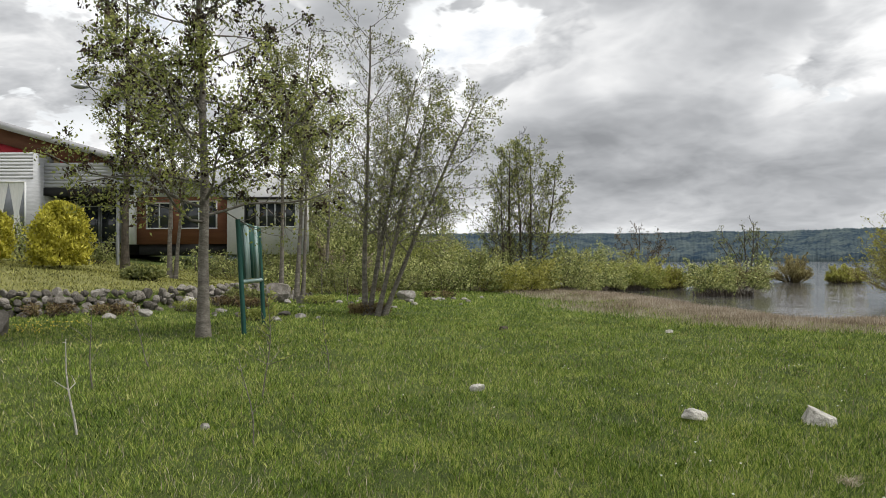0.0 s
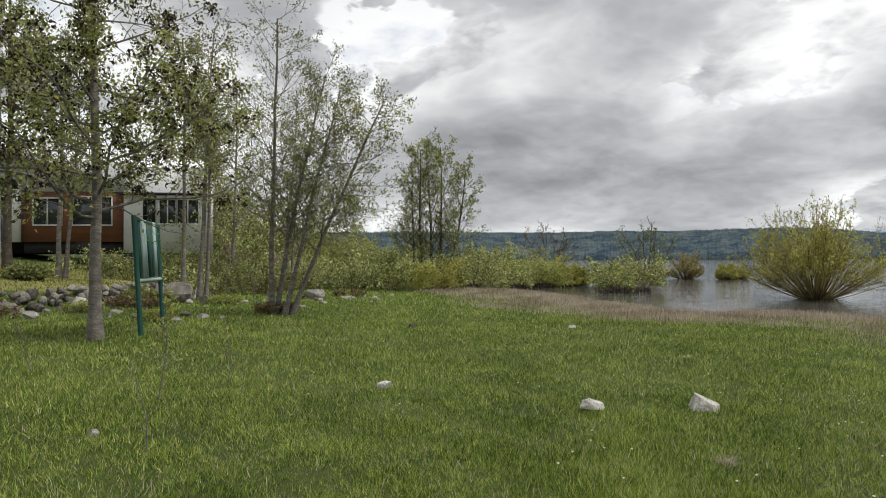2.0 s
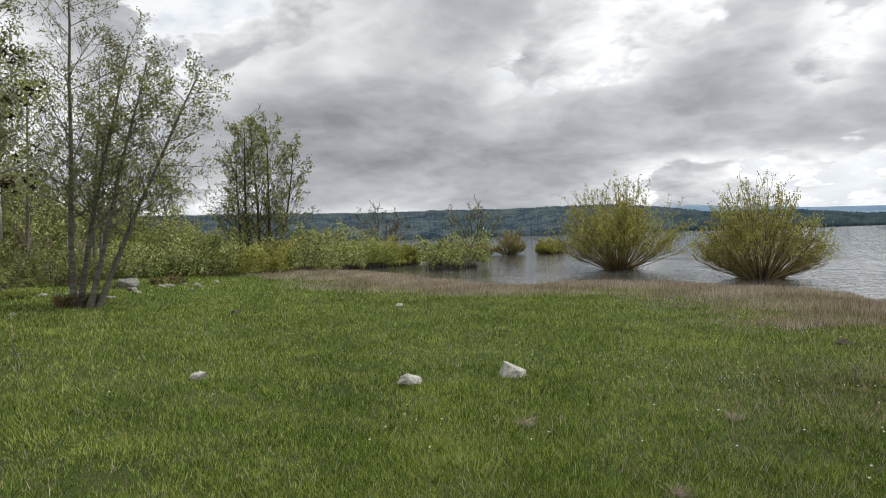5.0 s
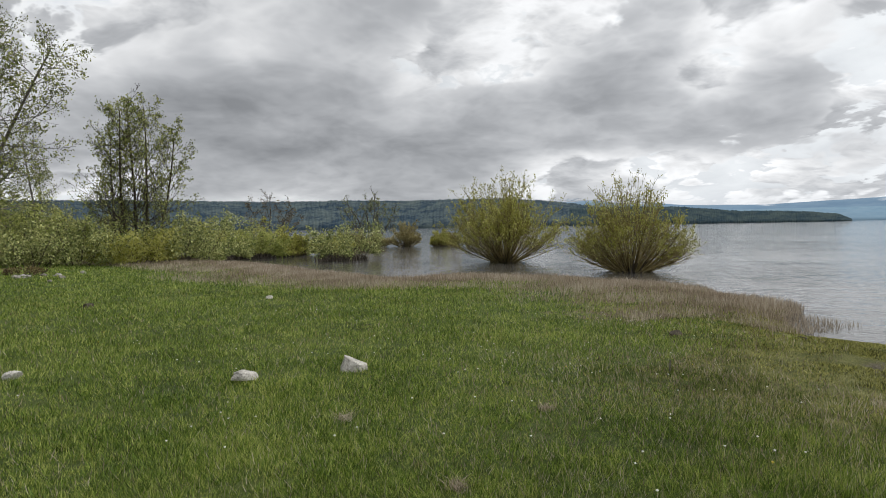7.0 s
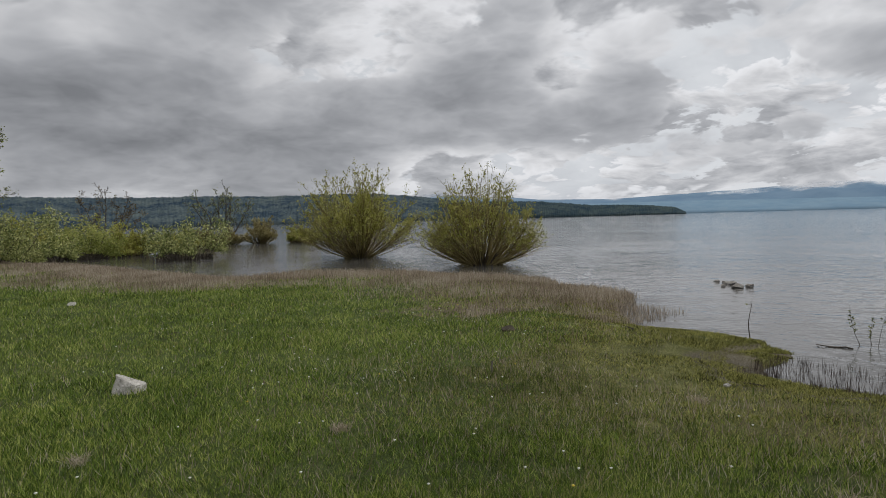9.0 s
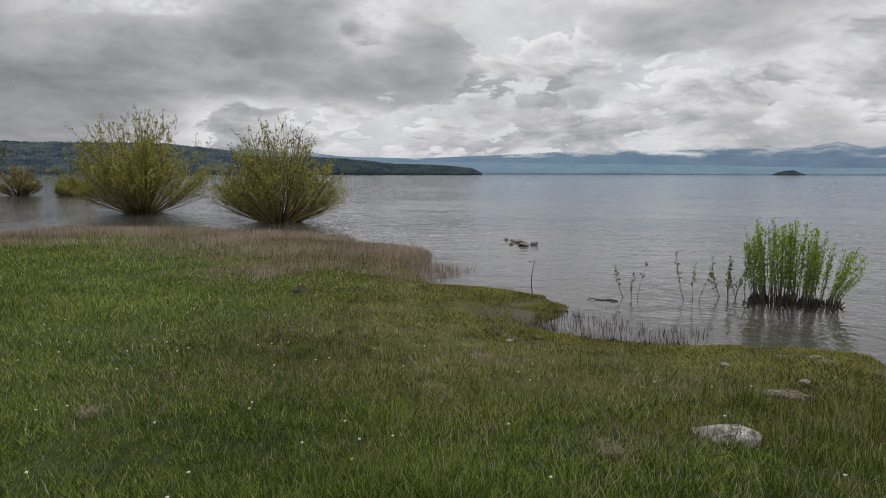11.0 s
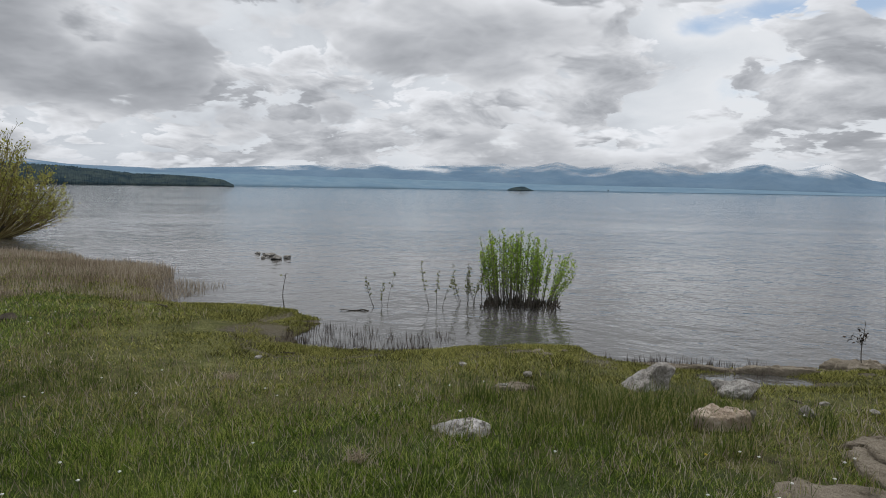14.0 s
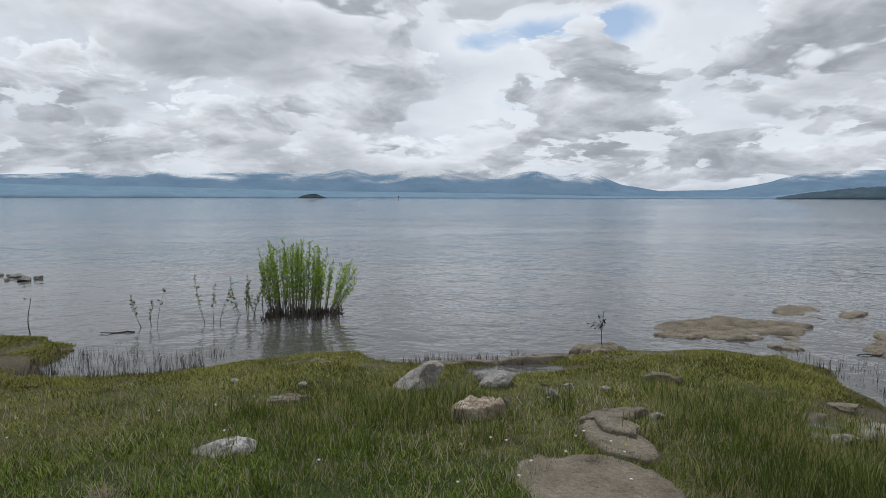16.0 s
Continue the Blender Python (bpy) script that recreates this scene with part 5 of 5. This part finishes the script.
# ---- green board seen from its end ----
def sign_board():
    a, b = Vector((-4.5, 13.9, 0)), Vector((-4.70, 16.05, 0))
    za, zb = ground_z(*a.xy), ground_z(*b.xy)
    board = thing("notice_board", "green wooden notice board on two leaning posts", "notice board", (a.x, a.y, za))
    lean = Vector((-0.15, 0, 2.42))
    local = Vector((b.x - a.x, b.y - a.y, zb - za))
    part("post", Shape().tube([(0, 0, -0.15), tuple(lean)], (0.062, 0.062), 4), GREEN_PAINT, board)
    part("post", Shape().tube([tuple(local + Vector((0, 0, -0.15))), tuple(local + lean * 0.97)], (0.062, 0.062), 4), GREEN_PAINT, board)
    run = local.normalized()
    for k in range(7):
        f0, f1 = 0.05 + k * 0.13, 0.05 + k * 0.13 + 0.11
        shape = Shape()
        v = []
        for f in (f0, f1):
            for z in (1.16, 2.38):
                p = local * f + lean * (z / 2.42)
                for t in (-0.025, 0.025):
                    v.append((p.x + t + 0.02 * (k % 2), p.y, p.z))
        shape.add(v, [(0, 1, 3, 2), (4, 6, 7, 5), (0, 4, 5, 1), (2, 3, 7, 6), (0, 2, 6, 4), (1, 5, 7, 3)])
        part("plank", shape, PALE_GREEN if k in (1, 2, 5) else GREEN_PAINT, board)
    for z in (1.1, 2.34):
        p, q = lean * (z / 2.42), local + lean * (z / 2.42)
        part("rail", Shape().tube([tuple(p), tuple(q)], (0.05, 0.05), 4), PALE_GREEN if z < 2 else GREEN_PAINT, board)


sign_board()


# ---- thin stakes, saplings and stems ----
def stake(at, tall, radius=0.02, lean=(0, 0), label="thin wooden stake in the grass"):
    z = ground_z(*at)
    ob = part("stake", Shape().tube([(0, 0, -0.1), (lean[0] * 0.5, lean[1] * 0.5, tall * 0.5), (lean[0], lean[1], tall)], (radius, radius, radius * 0.9), 6), BARK, None, "", True)
    ob.matrix_world = pose(at[0], at[1], z)
    return tagged(ob, label, "stake", "stakes")


stake((-5.6, 27.5), 1.3)
stake((-4.2, 25.5), 0.9)
stake((-8.6, 36.5), 2.2, 0.03)
stake((-6.0, 38.5), 1.6, 0.03)
stake((-5.2, 38.5), 1.5, 0.03)
stake((6.82, 4.98), 0.13, 0.012, (0.02, 0), "short dark peg in the turf")


def sapling(label, at, tall, seed, twigs, leaf_count, leaf, lean=(0.0, 0.0), bark=BARK, material=LEAF, z=None, radius=0.007, name="sapling", spread=0.45):
    rng = np.random.default_rng(seed)
    floor = ground_z(*at) if z is None else z
    root = thing(name, label, "sapling", (at[0], at[1], floor), group="saplings")
    f = np.linspace(0, 1, 7)
    pts = np.stack((lean[0] * f + 0.03 * tall * np.sin(f * 5 + seed), lean[1] * f + 0.02 * np.sin(f * 4), tall * f - 0.03), 1)
    stem, places = Shape().tube(pts, np.linspace(radius, radius * 0.4, 7), 5), []
    for k in range(twigs):
        g = rng.uniform(0.3, 0.97)
        p = np.array([np.interp(g, f, pts[:, i]) for i in range(3)])
        a = rng.uniform(0, 6.283)
        end = p + np.array((math.cos(a), math.sin(a), rng.uniform(0.3, 1.2))) * tall * spread * (1.1 - g) * rng.uniform(0.4, 1)
        mid = (p + end) / 2 + rng.normal(0, 0.02, 3)
        stem.tube([p, mid, end], (radius * 0.5, radius * 0.4, radius * 0.3), 3)
        places += [p + (end - p) * q for q in rng.uniform(0.3, 1, max(1, leaf_count // max(twigs, 1)))]
    part("stem", stem, bark, root, smooth=True)
    if leaf_count:
        crown = Shape()
        leaves(crown, rng, np.array(places), leaf, -0.5, 1.7)
        part("foliage", crown, material, root)["kind"] = "stuff"
    return root


sapling("bare crooked pale sapling in the grass", (-3.54, 6.0), 0.9, 2, 3, 0, 0.02, (-0.1, 0.0), STONE, radius=0.012)
sapling("thin sapling with few buds in the grass", (-4.45, 7.95), 1.0, 3, 6, 30, 0.03, (-0.05, 0), radius=0.010)
sapling("thin leaning sapling in the grass", (-4.43, 9.45), 0.95, 4, 4, 20, 0.025, (-0.35, 0), radius=0.009)
sapling("thin sapling with new leaves in the grass", (-2.3, 7.76), 1.3, 5, 16, 150, 0.036, (0.03, 0), radius=0.010)
sapling("thin bare sapling in the grass", (-1.81, 5.7), 0.8, 6, 4, 10, 0.02, (-0.1, 0), radius=0.008)
sapling("thin sapling with few leaves in the grass", (-1.94, 9.72), 0.8, 7, 6, 34, 0.04, (-0.05, 0), radius=0.009)
sapling("small leafy sapling on a shore rock", (10.18, -3.05), 0.52, 8, 9, 44, 0.026, (-0.03, 0.02), DARK_BARK, LEAF_BROWN, 0.05, 0.006, spread=0.55)
sapling("thin bare stem in the shallows", (11.95, 4.58), 0.55, 9, 1, 3, 0.03, (0.02, 0), DARK_BARK, LEAF_DARK, 0.0, 0.009)
for k, (x, y, h, n_stems) in enumerate(((12.35, 3.1, 0.66, 5), (12.6, 2.25, 0.80, 6), (12.9, 1.8, 0.75, 7), (13.2, 1.6, 0.8, 8), (13.3, 1.85, 0.6, 6))):
    for j in range(n_stems):
        sapling("thin leafy willow shoot in the lake", (x + 0.07 * math.cos(j * 2.1), y + 0.12 * math.sin(j * 2.1)), h * (0.55 + 0.45 * ((j * 7 + k) % 5) / 4), 300 + 10 * k + j, 6, 42, 0.017, (0.06 * math.cos(j * 2.1), 0.18 * math.sin(j * 2.1)), BARK, LEAF_DARK, 0.0, 0.0035, "willow_shoot", 0.2)


def reed_clump():
    """Bright green willow clump standing in the lake on a dark stool."""
    rng = np.random.default_rng(61)
    root = thing("willow_clump", "bright green young willow clump standing in the lake", "willow", (13.17, 0.97, 0.0))
    wood, crown, places = Shape(), Shape(), []
    for k in range(125):
        q = np.array((rng.normal(0, 0.16), rng.uniform(-0.52, 0.5), -0.05))
        edge = q[1] / 0.5
        tall = (1.28 - 0.30 * max(0, -edge) - 0.16 * abs(edge)) * rng.uniform(0.72, 1.08)
        end = q + np.array((rng.normal(0, 0.10), edge * 0.16 - (0.35 * rng.uniform(0, 1) if edge < -0.75 else 0) + rng.normal(0, 0.05), tall))
        mid = (q + end) / 2 + rng.normal(0, 0.02, 3)
        wood.tube([q, mid, end], (0.006, 0.0045, 0.0025), 4)
        for f in 0.26 + 0.74 * rng.uniform(0, 1, 60) ** 0.8:
            p = q + (mid - q) * f * 2 if f < 0.5 else mid + (end - mid) * (f * 2 - 1)
            places.append(p + rng.normal(0, 0.018, 3))
    part("stem_mass", wood, BARK, root, smooth=True)["kind"] = "stuff"
    leaves(crown, rng, np.array(places), 0.022, -1.0, 2.0)
    part("foliage", crown, LEAF_LIME, root)["kind"] = "stuff"
    stool = Shape()
    for k in range(220):
        q = np.array((rng.normal(0, 0.2), rng.uniform(-0.62, 0.58), -0.03))
        stool.tube([q, q + (rng.normal(0, 0.04), rng.normal(0, 0.035), rng.uniform(0.04, 0.15))], (0.02, 0.006), 4)
    part("stool", stool, DARK_BARK, root, "dark matted roots at the waterline")["kind"] = "stuff"


reed_clump()


# ---- grass ----
WHITE_PETAL = surface("white_petals", ((0.0, (0.65, 0.65, 0.62)), (1.0, (0.85, 0.85, 0.82))), 9, 2, rough=0.7)
YELLOW_PETAL = surface("yellow_petals", ((0.0, (0.55, 0.40, 0.03)), (1.0, (0.75, 0.58, 0.08))), 9, 2, rough=0.7)

def blades(shape, rng, x, y, z, tall, wide, bend=0.5, segs=2):
    """Grass blades as bent tapered strips."""
    n = len(x)
    a = rng.uniform(0, 6.283, n)
    side = np.stack((np.cos(a), np.sin(a), np.zeros(n)), 1)
    b = rng.uniform(0, 6.283, n)
    over = np.stack((np.cos(b), np.sin(b), np.zeros(n)), 1) * (bend * tall * rng.uniform(0.1, 1.0, n))[:, None]
    base = np.stack((x, y, z - 0.01), 1)
    up = np.zeros((n, 3))
    up[:, 2] = tall
    w = side * (wide * 0.5)[:, None] if isinstance(wide, np.ndarray) else side * wide * 0.5
    if segs == 1:
        v = np.stack((base - w, base + w, base + up + over), 1).reshape(-1, 3)
        i = np.arange(n) * 3
        shape.add(v, np.stack((i, i + 1, i + 2), 1))
        return
    mid = base + up * 0.55 + over * 0.3
    v = np.stack((base - w, base + w, mid - w * 0.8, mid + w * 0.8, base + up * 0.95 + over), 1).reshape(-1, 3)
    i = np.arange(n) * 5
    shape.add(v, np.stack((i, i + 1, i + 3, i + 2), 1))
    shape.add(np.zeros((0, 3)), np.zeros((0, 3), int))
    shape.f.append(np.stack((i + 2, i + 3, i + 4), 1) + shape.count - len(v))


BARE = ((5.62, -1.40, 0.37), (6.18, -1.82, 0.17), (6.40, -1.77, 0.18), (6.62, -1.72, 0.15), (6.88, -1.88, 0.11), (6.94, -2.10, 0.11), (9.27, -1.85, 0.3), (9.45, 0.35, 0.14), (9.6, 0.6, 0.14), (7.75, 0.55, 0.08), (9.72, -1.1, 0.10), (9.72, -1.5, 0.10), (9.75, -2.0, 0.12), (9.82, -2.4, 0.12), (10.14, -2.98, 0.2), (6.85, -3.55, 0.14))


def clear_of_rock(x, y):
    ok = np.ones(len(x), bool)
    for a, b, r in BARE:
        ok &= np.hypot(x - a, y - b) > r * (1 + 0.3 * wobble(x, y, 9.0, 3))
    return ok


def scatter_ring(rng, count, r0, r1, az0, az1):
    """Places in a fan round the walk, evenly over its area."""
    r = np.sqrt(rng.uniform(r0 * r0, r1 * r1, count))
    a = np.radians(rng.uniform(az0, az1, count))
    return 1.2 + r * np.sin(a), r * np.cos(a)


def lawn():
    rng = np.random.default_rng(11)
    near, mid, rush, dry, moss, mown = (Shape() for _ in range(6))
    # even cover to the eye: fewer and broader blades with distance
    count = 1900000
    r = 2.7 * (46 / 2.7) ** (rng.uniform(0, 1, count) ** 1.25)
    a = np.radians(rng.uniform(-62, 150, count))
    x, y = 1.1 + r * np.sin(a), r * np.cos(a)
    d, w = shore_distance(x, y), line_distance(x, y, WALL_LINE)
    lush = np.clip(0.45 + 0.22 * wobble(x, y, 1.1, 6) + 0.25 * wobble(x, y, 4.7, 8) + 0.35 * wobble(x, y, 19.0, 2) + 0.3 * wobble(x, y, 43.0, 5), 0, 1.3)
    keep = (d > 0.9 + 0.8 * rng.uniform(0, 1, count)) & (w < 0.2) & clear_of_rock(x, y) & ((y > 7) | (rng.uniform(0, 1, count) < 0.25 + 0.75 * step(1.0, 3.0, d + 0.9 * wobble(x, y, 1.7, 5))))
    keep &= (y < 8) | (rng.uniform(0, 1, count) < step(0.5, 5.5, d + 1.5 * wobble(x, y, 0.7, 3)))
    keep &= rng.uniform(0, 1, count) < 0.55 + 0.75 * lush
    trodden = step(4.6, 1.6, d + 1.3 * wobble(x, y, 0.9, 4)) * step(8, 5, y)
    mossy = rng.uniform(0, 1, count) < 0.62 * trodden
    for shape, some, segs in ((near, keep & ~mossy & (r < 8.5), 1), (mid, keep & ~mossy & (r >= 8.5), 1), (moss, keep & mossy, 1)):
        q, far = lush[some], r[some]
        tall = (0.016 + 0.037 * q) * rng.uniform(0.45, 1.75, len(q)) * (1 + 0.03 * far) * (1 - 0.55 * trodden[some])
        blades(shape, rng, x[some], y[some], height(x[some], y[some]), tall, 0.0011 * far * rng.uniform(0.6, 1.5, len(q)) + 0.001, 1.2 + 0.4 * trodden[some], segs)
    # coarser grass under the walker and behind
    bx, by = np.concatenate((rng.uniform(-2.5, 5, 45000), rng.uniform(-14, 9, 60000))), np.concatenate((rng.uniform(-3.2, 3.2, 45000), rng.uniform(-16, 1, 60000)))
    back = (shore_distance(bx, by) > 0.5) & clear_of_rock(bx, by) & (line_distance(bx, by, WALL_LINE) < 0) & ((np.hypot(bx - 1.1, by) < 2.9) | (np.abs(np.degrees(np.arctan2(bx - 1.1, by)) - 44) > 106))
    bx, by = bx[back], by[back]
    blades(near, rng, bx, by, height(bx, by), rng.uniform(0.02, 0.06, len(bx)), 0.008, 1.2, 1)
    # straw among the green, more of it near the water
    stray = rng.uniform(0, 1, count) < 0.02 + 0.10 * step(7, 2, d) * step(9, 6, y)
    some = keep & stray & (r < 16)
    blades(dry, rng, x[some], y[some], height(x[some], y[some]), rng.uniform(0.03, 0.11, some.sum()), 0.0012 * r[some] + 0.001, 0.9, 1)
    # mown grass on the terrace
    tx, ty = rng.uniform(-22, -6, 60000), rng.uniform(16, 36, 60000)
    some = line_distance(tx, ty, WALL_LINE) > 0.3
    tx, ty = tx[some], ty[some]
    blades(mown, rng, tx, ty, height(tx, ty), rng.uniform(0.02, 0.10, len(tx)), 0.03, 1.0, 1)
    # darker rush tufts
    cx, cy = scatter_ring(rng, 6500, 1.8, 20, -62, 150)
    keep = (shore_distance(cx, cy) > 0.8) & (line_distance(cx, cy, WALL_LINE) < -0.3) & clear_of_rock(cx, cy) & (wobble(cx, cy, 0.8, 9) + rng.normal(0, 0.9, len(cx)) > 0.4)
    cx, cy = cx[keep], cy[keep]
    per = 14
    x = np.repeat(cx, per) + rng.normal(0, 0.09, len(cx) * per)
    y = np.repeat(cy, per) + rng.normal(0, 0.09, len(cx) * per)
    blades(rush, rng, x, y, height(x, y), rng.uniform(0.05, 0.13, len(x)), np.clip(0.0009 * np.hypot(x, y), 0.003, 0.015), 0.5, 1)
    cx, cy = rng.uniform(2.8, 8.6, 9000), rng.uniform(-4.5, 5.5, 9000)
    keep = clear_of_rock(cx, cy) & (shore_distance(cx, cy) > 1.6 + 0.8 * rng.uniform(0, 1, 9000)) & (np.hypot(cx - 1.9, cy) > 1.3) & (wobble(cx, cy, 1.2, 14) + 0.6 * rng.normal(0, 1, 9000) > 0.6)
    cx, cy = cx[keep], cy[keep]
    x = np.repeat(cx, per) + rng.normal(0, 0.03, len(cx) * per)
    y = np.repeat(cy, per) + rng.normal(0, 0.03, len(cx) * per)
    blades(rush, rng, x, y, height(x, y), rng.uniform(0.04, 0.13, len(x)), 0.0045, 0.5, 1)
    # taller rushes by the slabs
    cx, cy = np.concatenate((rng.normal(6.5, 0.55, 120), rng.normal(7.1, 0.4, 70), rng.normal(5.4, 0.4, 30))), np.concatenate((rng.normal(-3.1, 0.55, 120), rng.normal(-0.2, 0.6, 70), rng.normal(-2.8, 0.4, 30)))
    keep = clear_of_rock(cx, cy) & (shore_distance(cx, cy) > 0.7)
    cx, cy = cx[keep], cy[keep]
    x = np.repeat(cx, 45) + rng.normal(0, 0.07, len(cx) * 45)
    y = np.repeat(cy, 45) + rng.normal(0, 0.07, len(cx) * 45)
    blades(rush, rng, x, y, height(x, y), rng.uniform(0.06, 0.24, len(x)), 0.005, 0.7, 2)
    # brown fringe of last year's grass along the inlet
    x, y = rng.uniform(0, 20, 420000), rng.uniform(6.5, 50, 420000)
    d = shore_distance(x, y) + 0.7 * wobble(x, y, 0.9, 2)
    far = np.hypot(x, y)
    keep = (d > -0.7) & (d < 3.0 + 3.2 * step(9, 14, y)) & (rng.uniform(0, 1, len(x)) < np.clip(1.25 - d / 5.0, 0.06, 1)) & ((y > 8) | (x > 11))
    x, y = x[keep], y[keep]
    blades(dry, rng, x, y, np.maximum(height(x, y), -0.1), rng.uniform(0.08, 0.26, len(x)) * np.clip(0.85 + 0.5 * wobble(x, y, 1.3, 3), 0.4, 1.4), np.clip(0.0009 * far[keep], 0.008, 0.03), 0.5, 1)
    # trampled mossy margin
    line = SHORE[12:29]
    seg = rng.integers(0, len(line) - 1, 380000)
    f = rng.uniform(0, 1, len(seg))
    spot = line[seg] + (line[seg + 1] - line[seg]) * f[:, None]
    off = np.abs(rng.normal(0, 1.9, len(seg)))
    turn = rng.uniform(0, 6.283, len(seg))
    x, y = spot[:, 0] + off * np.cos(turn), spot[:, 1] + off * np.sin(turn)
    d = shore_distance(x, y)
    lump = wobble(x, y, 2.2, 7) + 0.8 * wobble(x, y, 6.1, 2)
    keep = (d > -0.05) & (d < 5.5) & clear_of_rock(x, y) & (lump > -0.8)
    x, y, lump = x[keep], y[keep], lump[keep]
    blades(moss, rng, x, y, height(x, y), rng.uniform(0.012, 0.045, len(x)) * np.clip(1 + 0.5 * lump, 0.5, 1.8), 0.0016 * np.hypot(x - 1.2, y) * rng.uniform(0.5, 1.4, len(x)), 1.4, 1)
    # drowned stalks at the margin
    cx, cy = np.concatenate((rng.uniform(9.0, 10.7, 420), rng.uniform(9.0, 10.0, 200), rng.uniform(8.0, 9.8, 120))), np.concatenate((rng.uniform(1.6, 3.9, 420), rng.uniform(-2.0, -0.3, 200), rng.uniform(-7, -5.0, 120)))
    d = shore_distance(cx, cy)
    keep = (d < 0.12) & (d > -0.9)
    cx, cy = cx[keep], cy[keep]
    x = np.repeat(cx, 7) + rng.normal(0, 0.03, len(cx) * 7)
    y = np.repeat(cy, 7) + rng.normal(0, 0.03, len(cx) * 7)
    stalk = Shape()
    blades(stalk, rng, x, y, np.maximum(height(x, y), -0.04), rng.uniform(0.04, 0.16, len(x)) * rng.uniform(0.5, 1.2, len(x)), 0.008, 0.35, 1)
    # daisies
    flower, yellow = Shape(), Shape()
    cx, cy = scatter_ring(rng, 1500, 2.0, 14, -50, 110)
    keep = (shore_distance(cx, cy) > 2.2) & (rng.uniform(0, 1, len(cx)) < 0.25 + 0.75 * step(0.0, 0.8, wobble(cx, cy, 1.6, 12))) & (np.degrees(np.arctan2(cx - 1.2, cy)) > rng.normal(15, 18, len(cx)))
    cx, cy = cx[keep], cy[keep]
    for k, (x, y, z) in enumerate(zip(cx, cy, height(cx, cy))):
        ring = [(x + 0.011 * math.cos(a), y + 0.011 * math.sin(a), z + 0.085) for a in np.arange(6) * 1.047]
        (yellow if k % 11 == 0 else flower).add([(x, y, z + 0.09)] + ring + [(x, y, z + 0.075)], [(0, 1 + i, 1 + (i + 1) % 6) for i in range(6)] + [(7, 1 + (i + 1) % 6, 1 + i) for i in range(6)])
    bx, by = rng.normal(-8.6, 0.35, 90), rng.normal(13.4, 0.4, 90)
    for x, y, z in zip(bx, by, height(bx, by) + rng.uniform(0.05, 0.25, 90)):
        yellow.add([(x, y, z + 0.02), (x - 0.02, y, z), (x, y - 0.02, z + 0.005), (x + 0.02, y, z)], [(0, 1, 2), (0, 2, 3)])
    stuff("daisies", flower, WHITE_PETAL, "scattered small white daisies in the grass", "flowers")
    stuff("yellow_flowers", yellow, YELLOW_PETAL, "scattered small yellow flowers in the grass", "flowers")
    stuff("lawn_grass", near, GRASS, "short green lakeside grass with mixed blades", "grass")
    stuff("terrace_grass", mown, MOSS, "pale mown grass on the building terrace", "grass")
    stuff("meadow_grass", mid, GRASS_FAR, "green meadow grass farther from the water", "grass")
    stuff("rush_tufts", rush, TUFT, "darker green taller tufts in the grass", "grass")
    stuff("dry_grass", dry, DRY, "brown dead grass fringe along the waterline", "grass")
    stuff("mossy_margin", moss, MOSS, "yellow-green trampled mossy turf at the water", "turf")
    stuff("drowned_stalks", stalk, STALK, "thin dark brown stalks standing in shallow water", "stalks")


lawn()


# ---- small debris by the water ----
def driftwood(at, long, turn, seed, z=None, radius=0.012, label="thin dark driftwood twig by the water"):
    rng = np.random.default_rng(seed)
    f = np.linspace(-0.5, 0.5, 6)
    pts = np.stack((f * long, rng.normal(0, 0.02, 6), rng.normal(0, 0.006, 6)), 1)
    shape = Shape().tube(pts, np.linspace(radius, radius * 0.5, 6), 5)
    shape.tube([pts[2], pts[2] + (0.12 * long, 0.10 * long, 0.01)], (radius * 0.6, radius * 0.3), 4)
    ob = part("driftwood", shape, DARK_BARK, None, "", True)
    ob.matrix_world = pose(at[0], at[1], (ground_z(*at) if z is None else z) + radius, 0, 0, turn)
    return tagged(ob, label, "driftwood", "driftwood")


for k, (x, y, l, t, z) in enumerate(((11.9, 3.4, 0.45, 100, 0.0), (9.6, -6.2, 0.3, 70, 0.0), (8.0, -1.75, 0.22, 40, None), (6.95, -2.9, 0.3, 110, None), (11.2, 5.0, 0.35, 20, None), (10.3, 5.6, 0.3, 60, None), (9.1, 3.25, 0.4, 95, None), (5.4, 10.5, 0.2, 20, None))):
    driftwood((x, y), l, t, 500 + k, z)


def tussock(at, seed, label="dry pale grass tussock in the turf"):
    rng = np.random.default_rng(seed)
    shape = Shape()
    n = 150
    x, y = rng.normal(0, 0.03, n), rng.normal(0, 0.035, n)
    blades(shape, rng, x, y, np.zeros(n), rng.uniform(0.03, 0.09, n), 0.005, 2.2, 2)
    ob = part("tussock", shape, DRY)
    ob.matrix_world = pose(at[0], at[1], ground_z(*at) + 0.01)
    return tagged(ob, label, "tussock", "tussocks", "stuff")


for k, at in enumerate(((5.86, 1.27), (2.92, 5.1), (2.9, 3.1), (4.6, 4.4), (7.3, 2.9))):
    tussock(at, 520 + k)
# navigation mark far out on the lake
mark = part("lake_marker", Shape().tube([(0, 0, -1), (0, 0, 3.2), (0, 0, 3.3), (0, 0, 4.4)], (0.35, 0.3, 0.9, 0.5), 8), DARK_BARK, None)
mark.matrix_world = pose(900 * math.sin(radians(92.2)), 900 * math.cos(radians(92.2)), 0)
tagged(mark, "slim dark marker post far out on the lake", "marker")
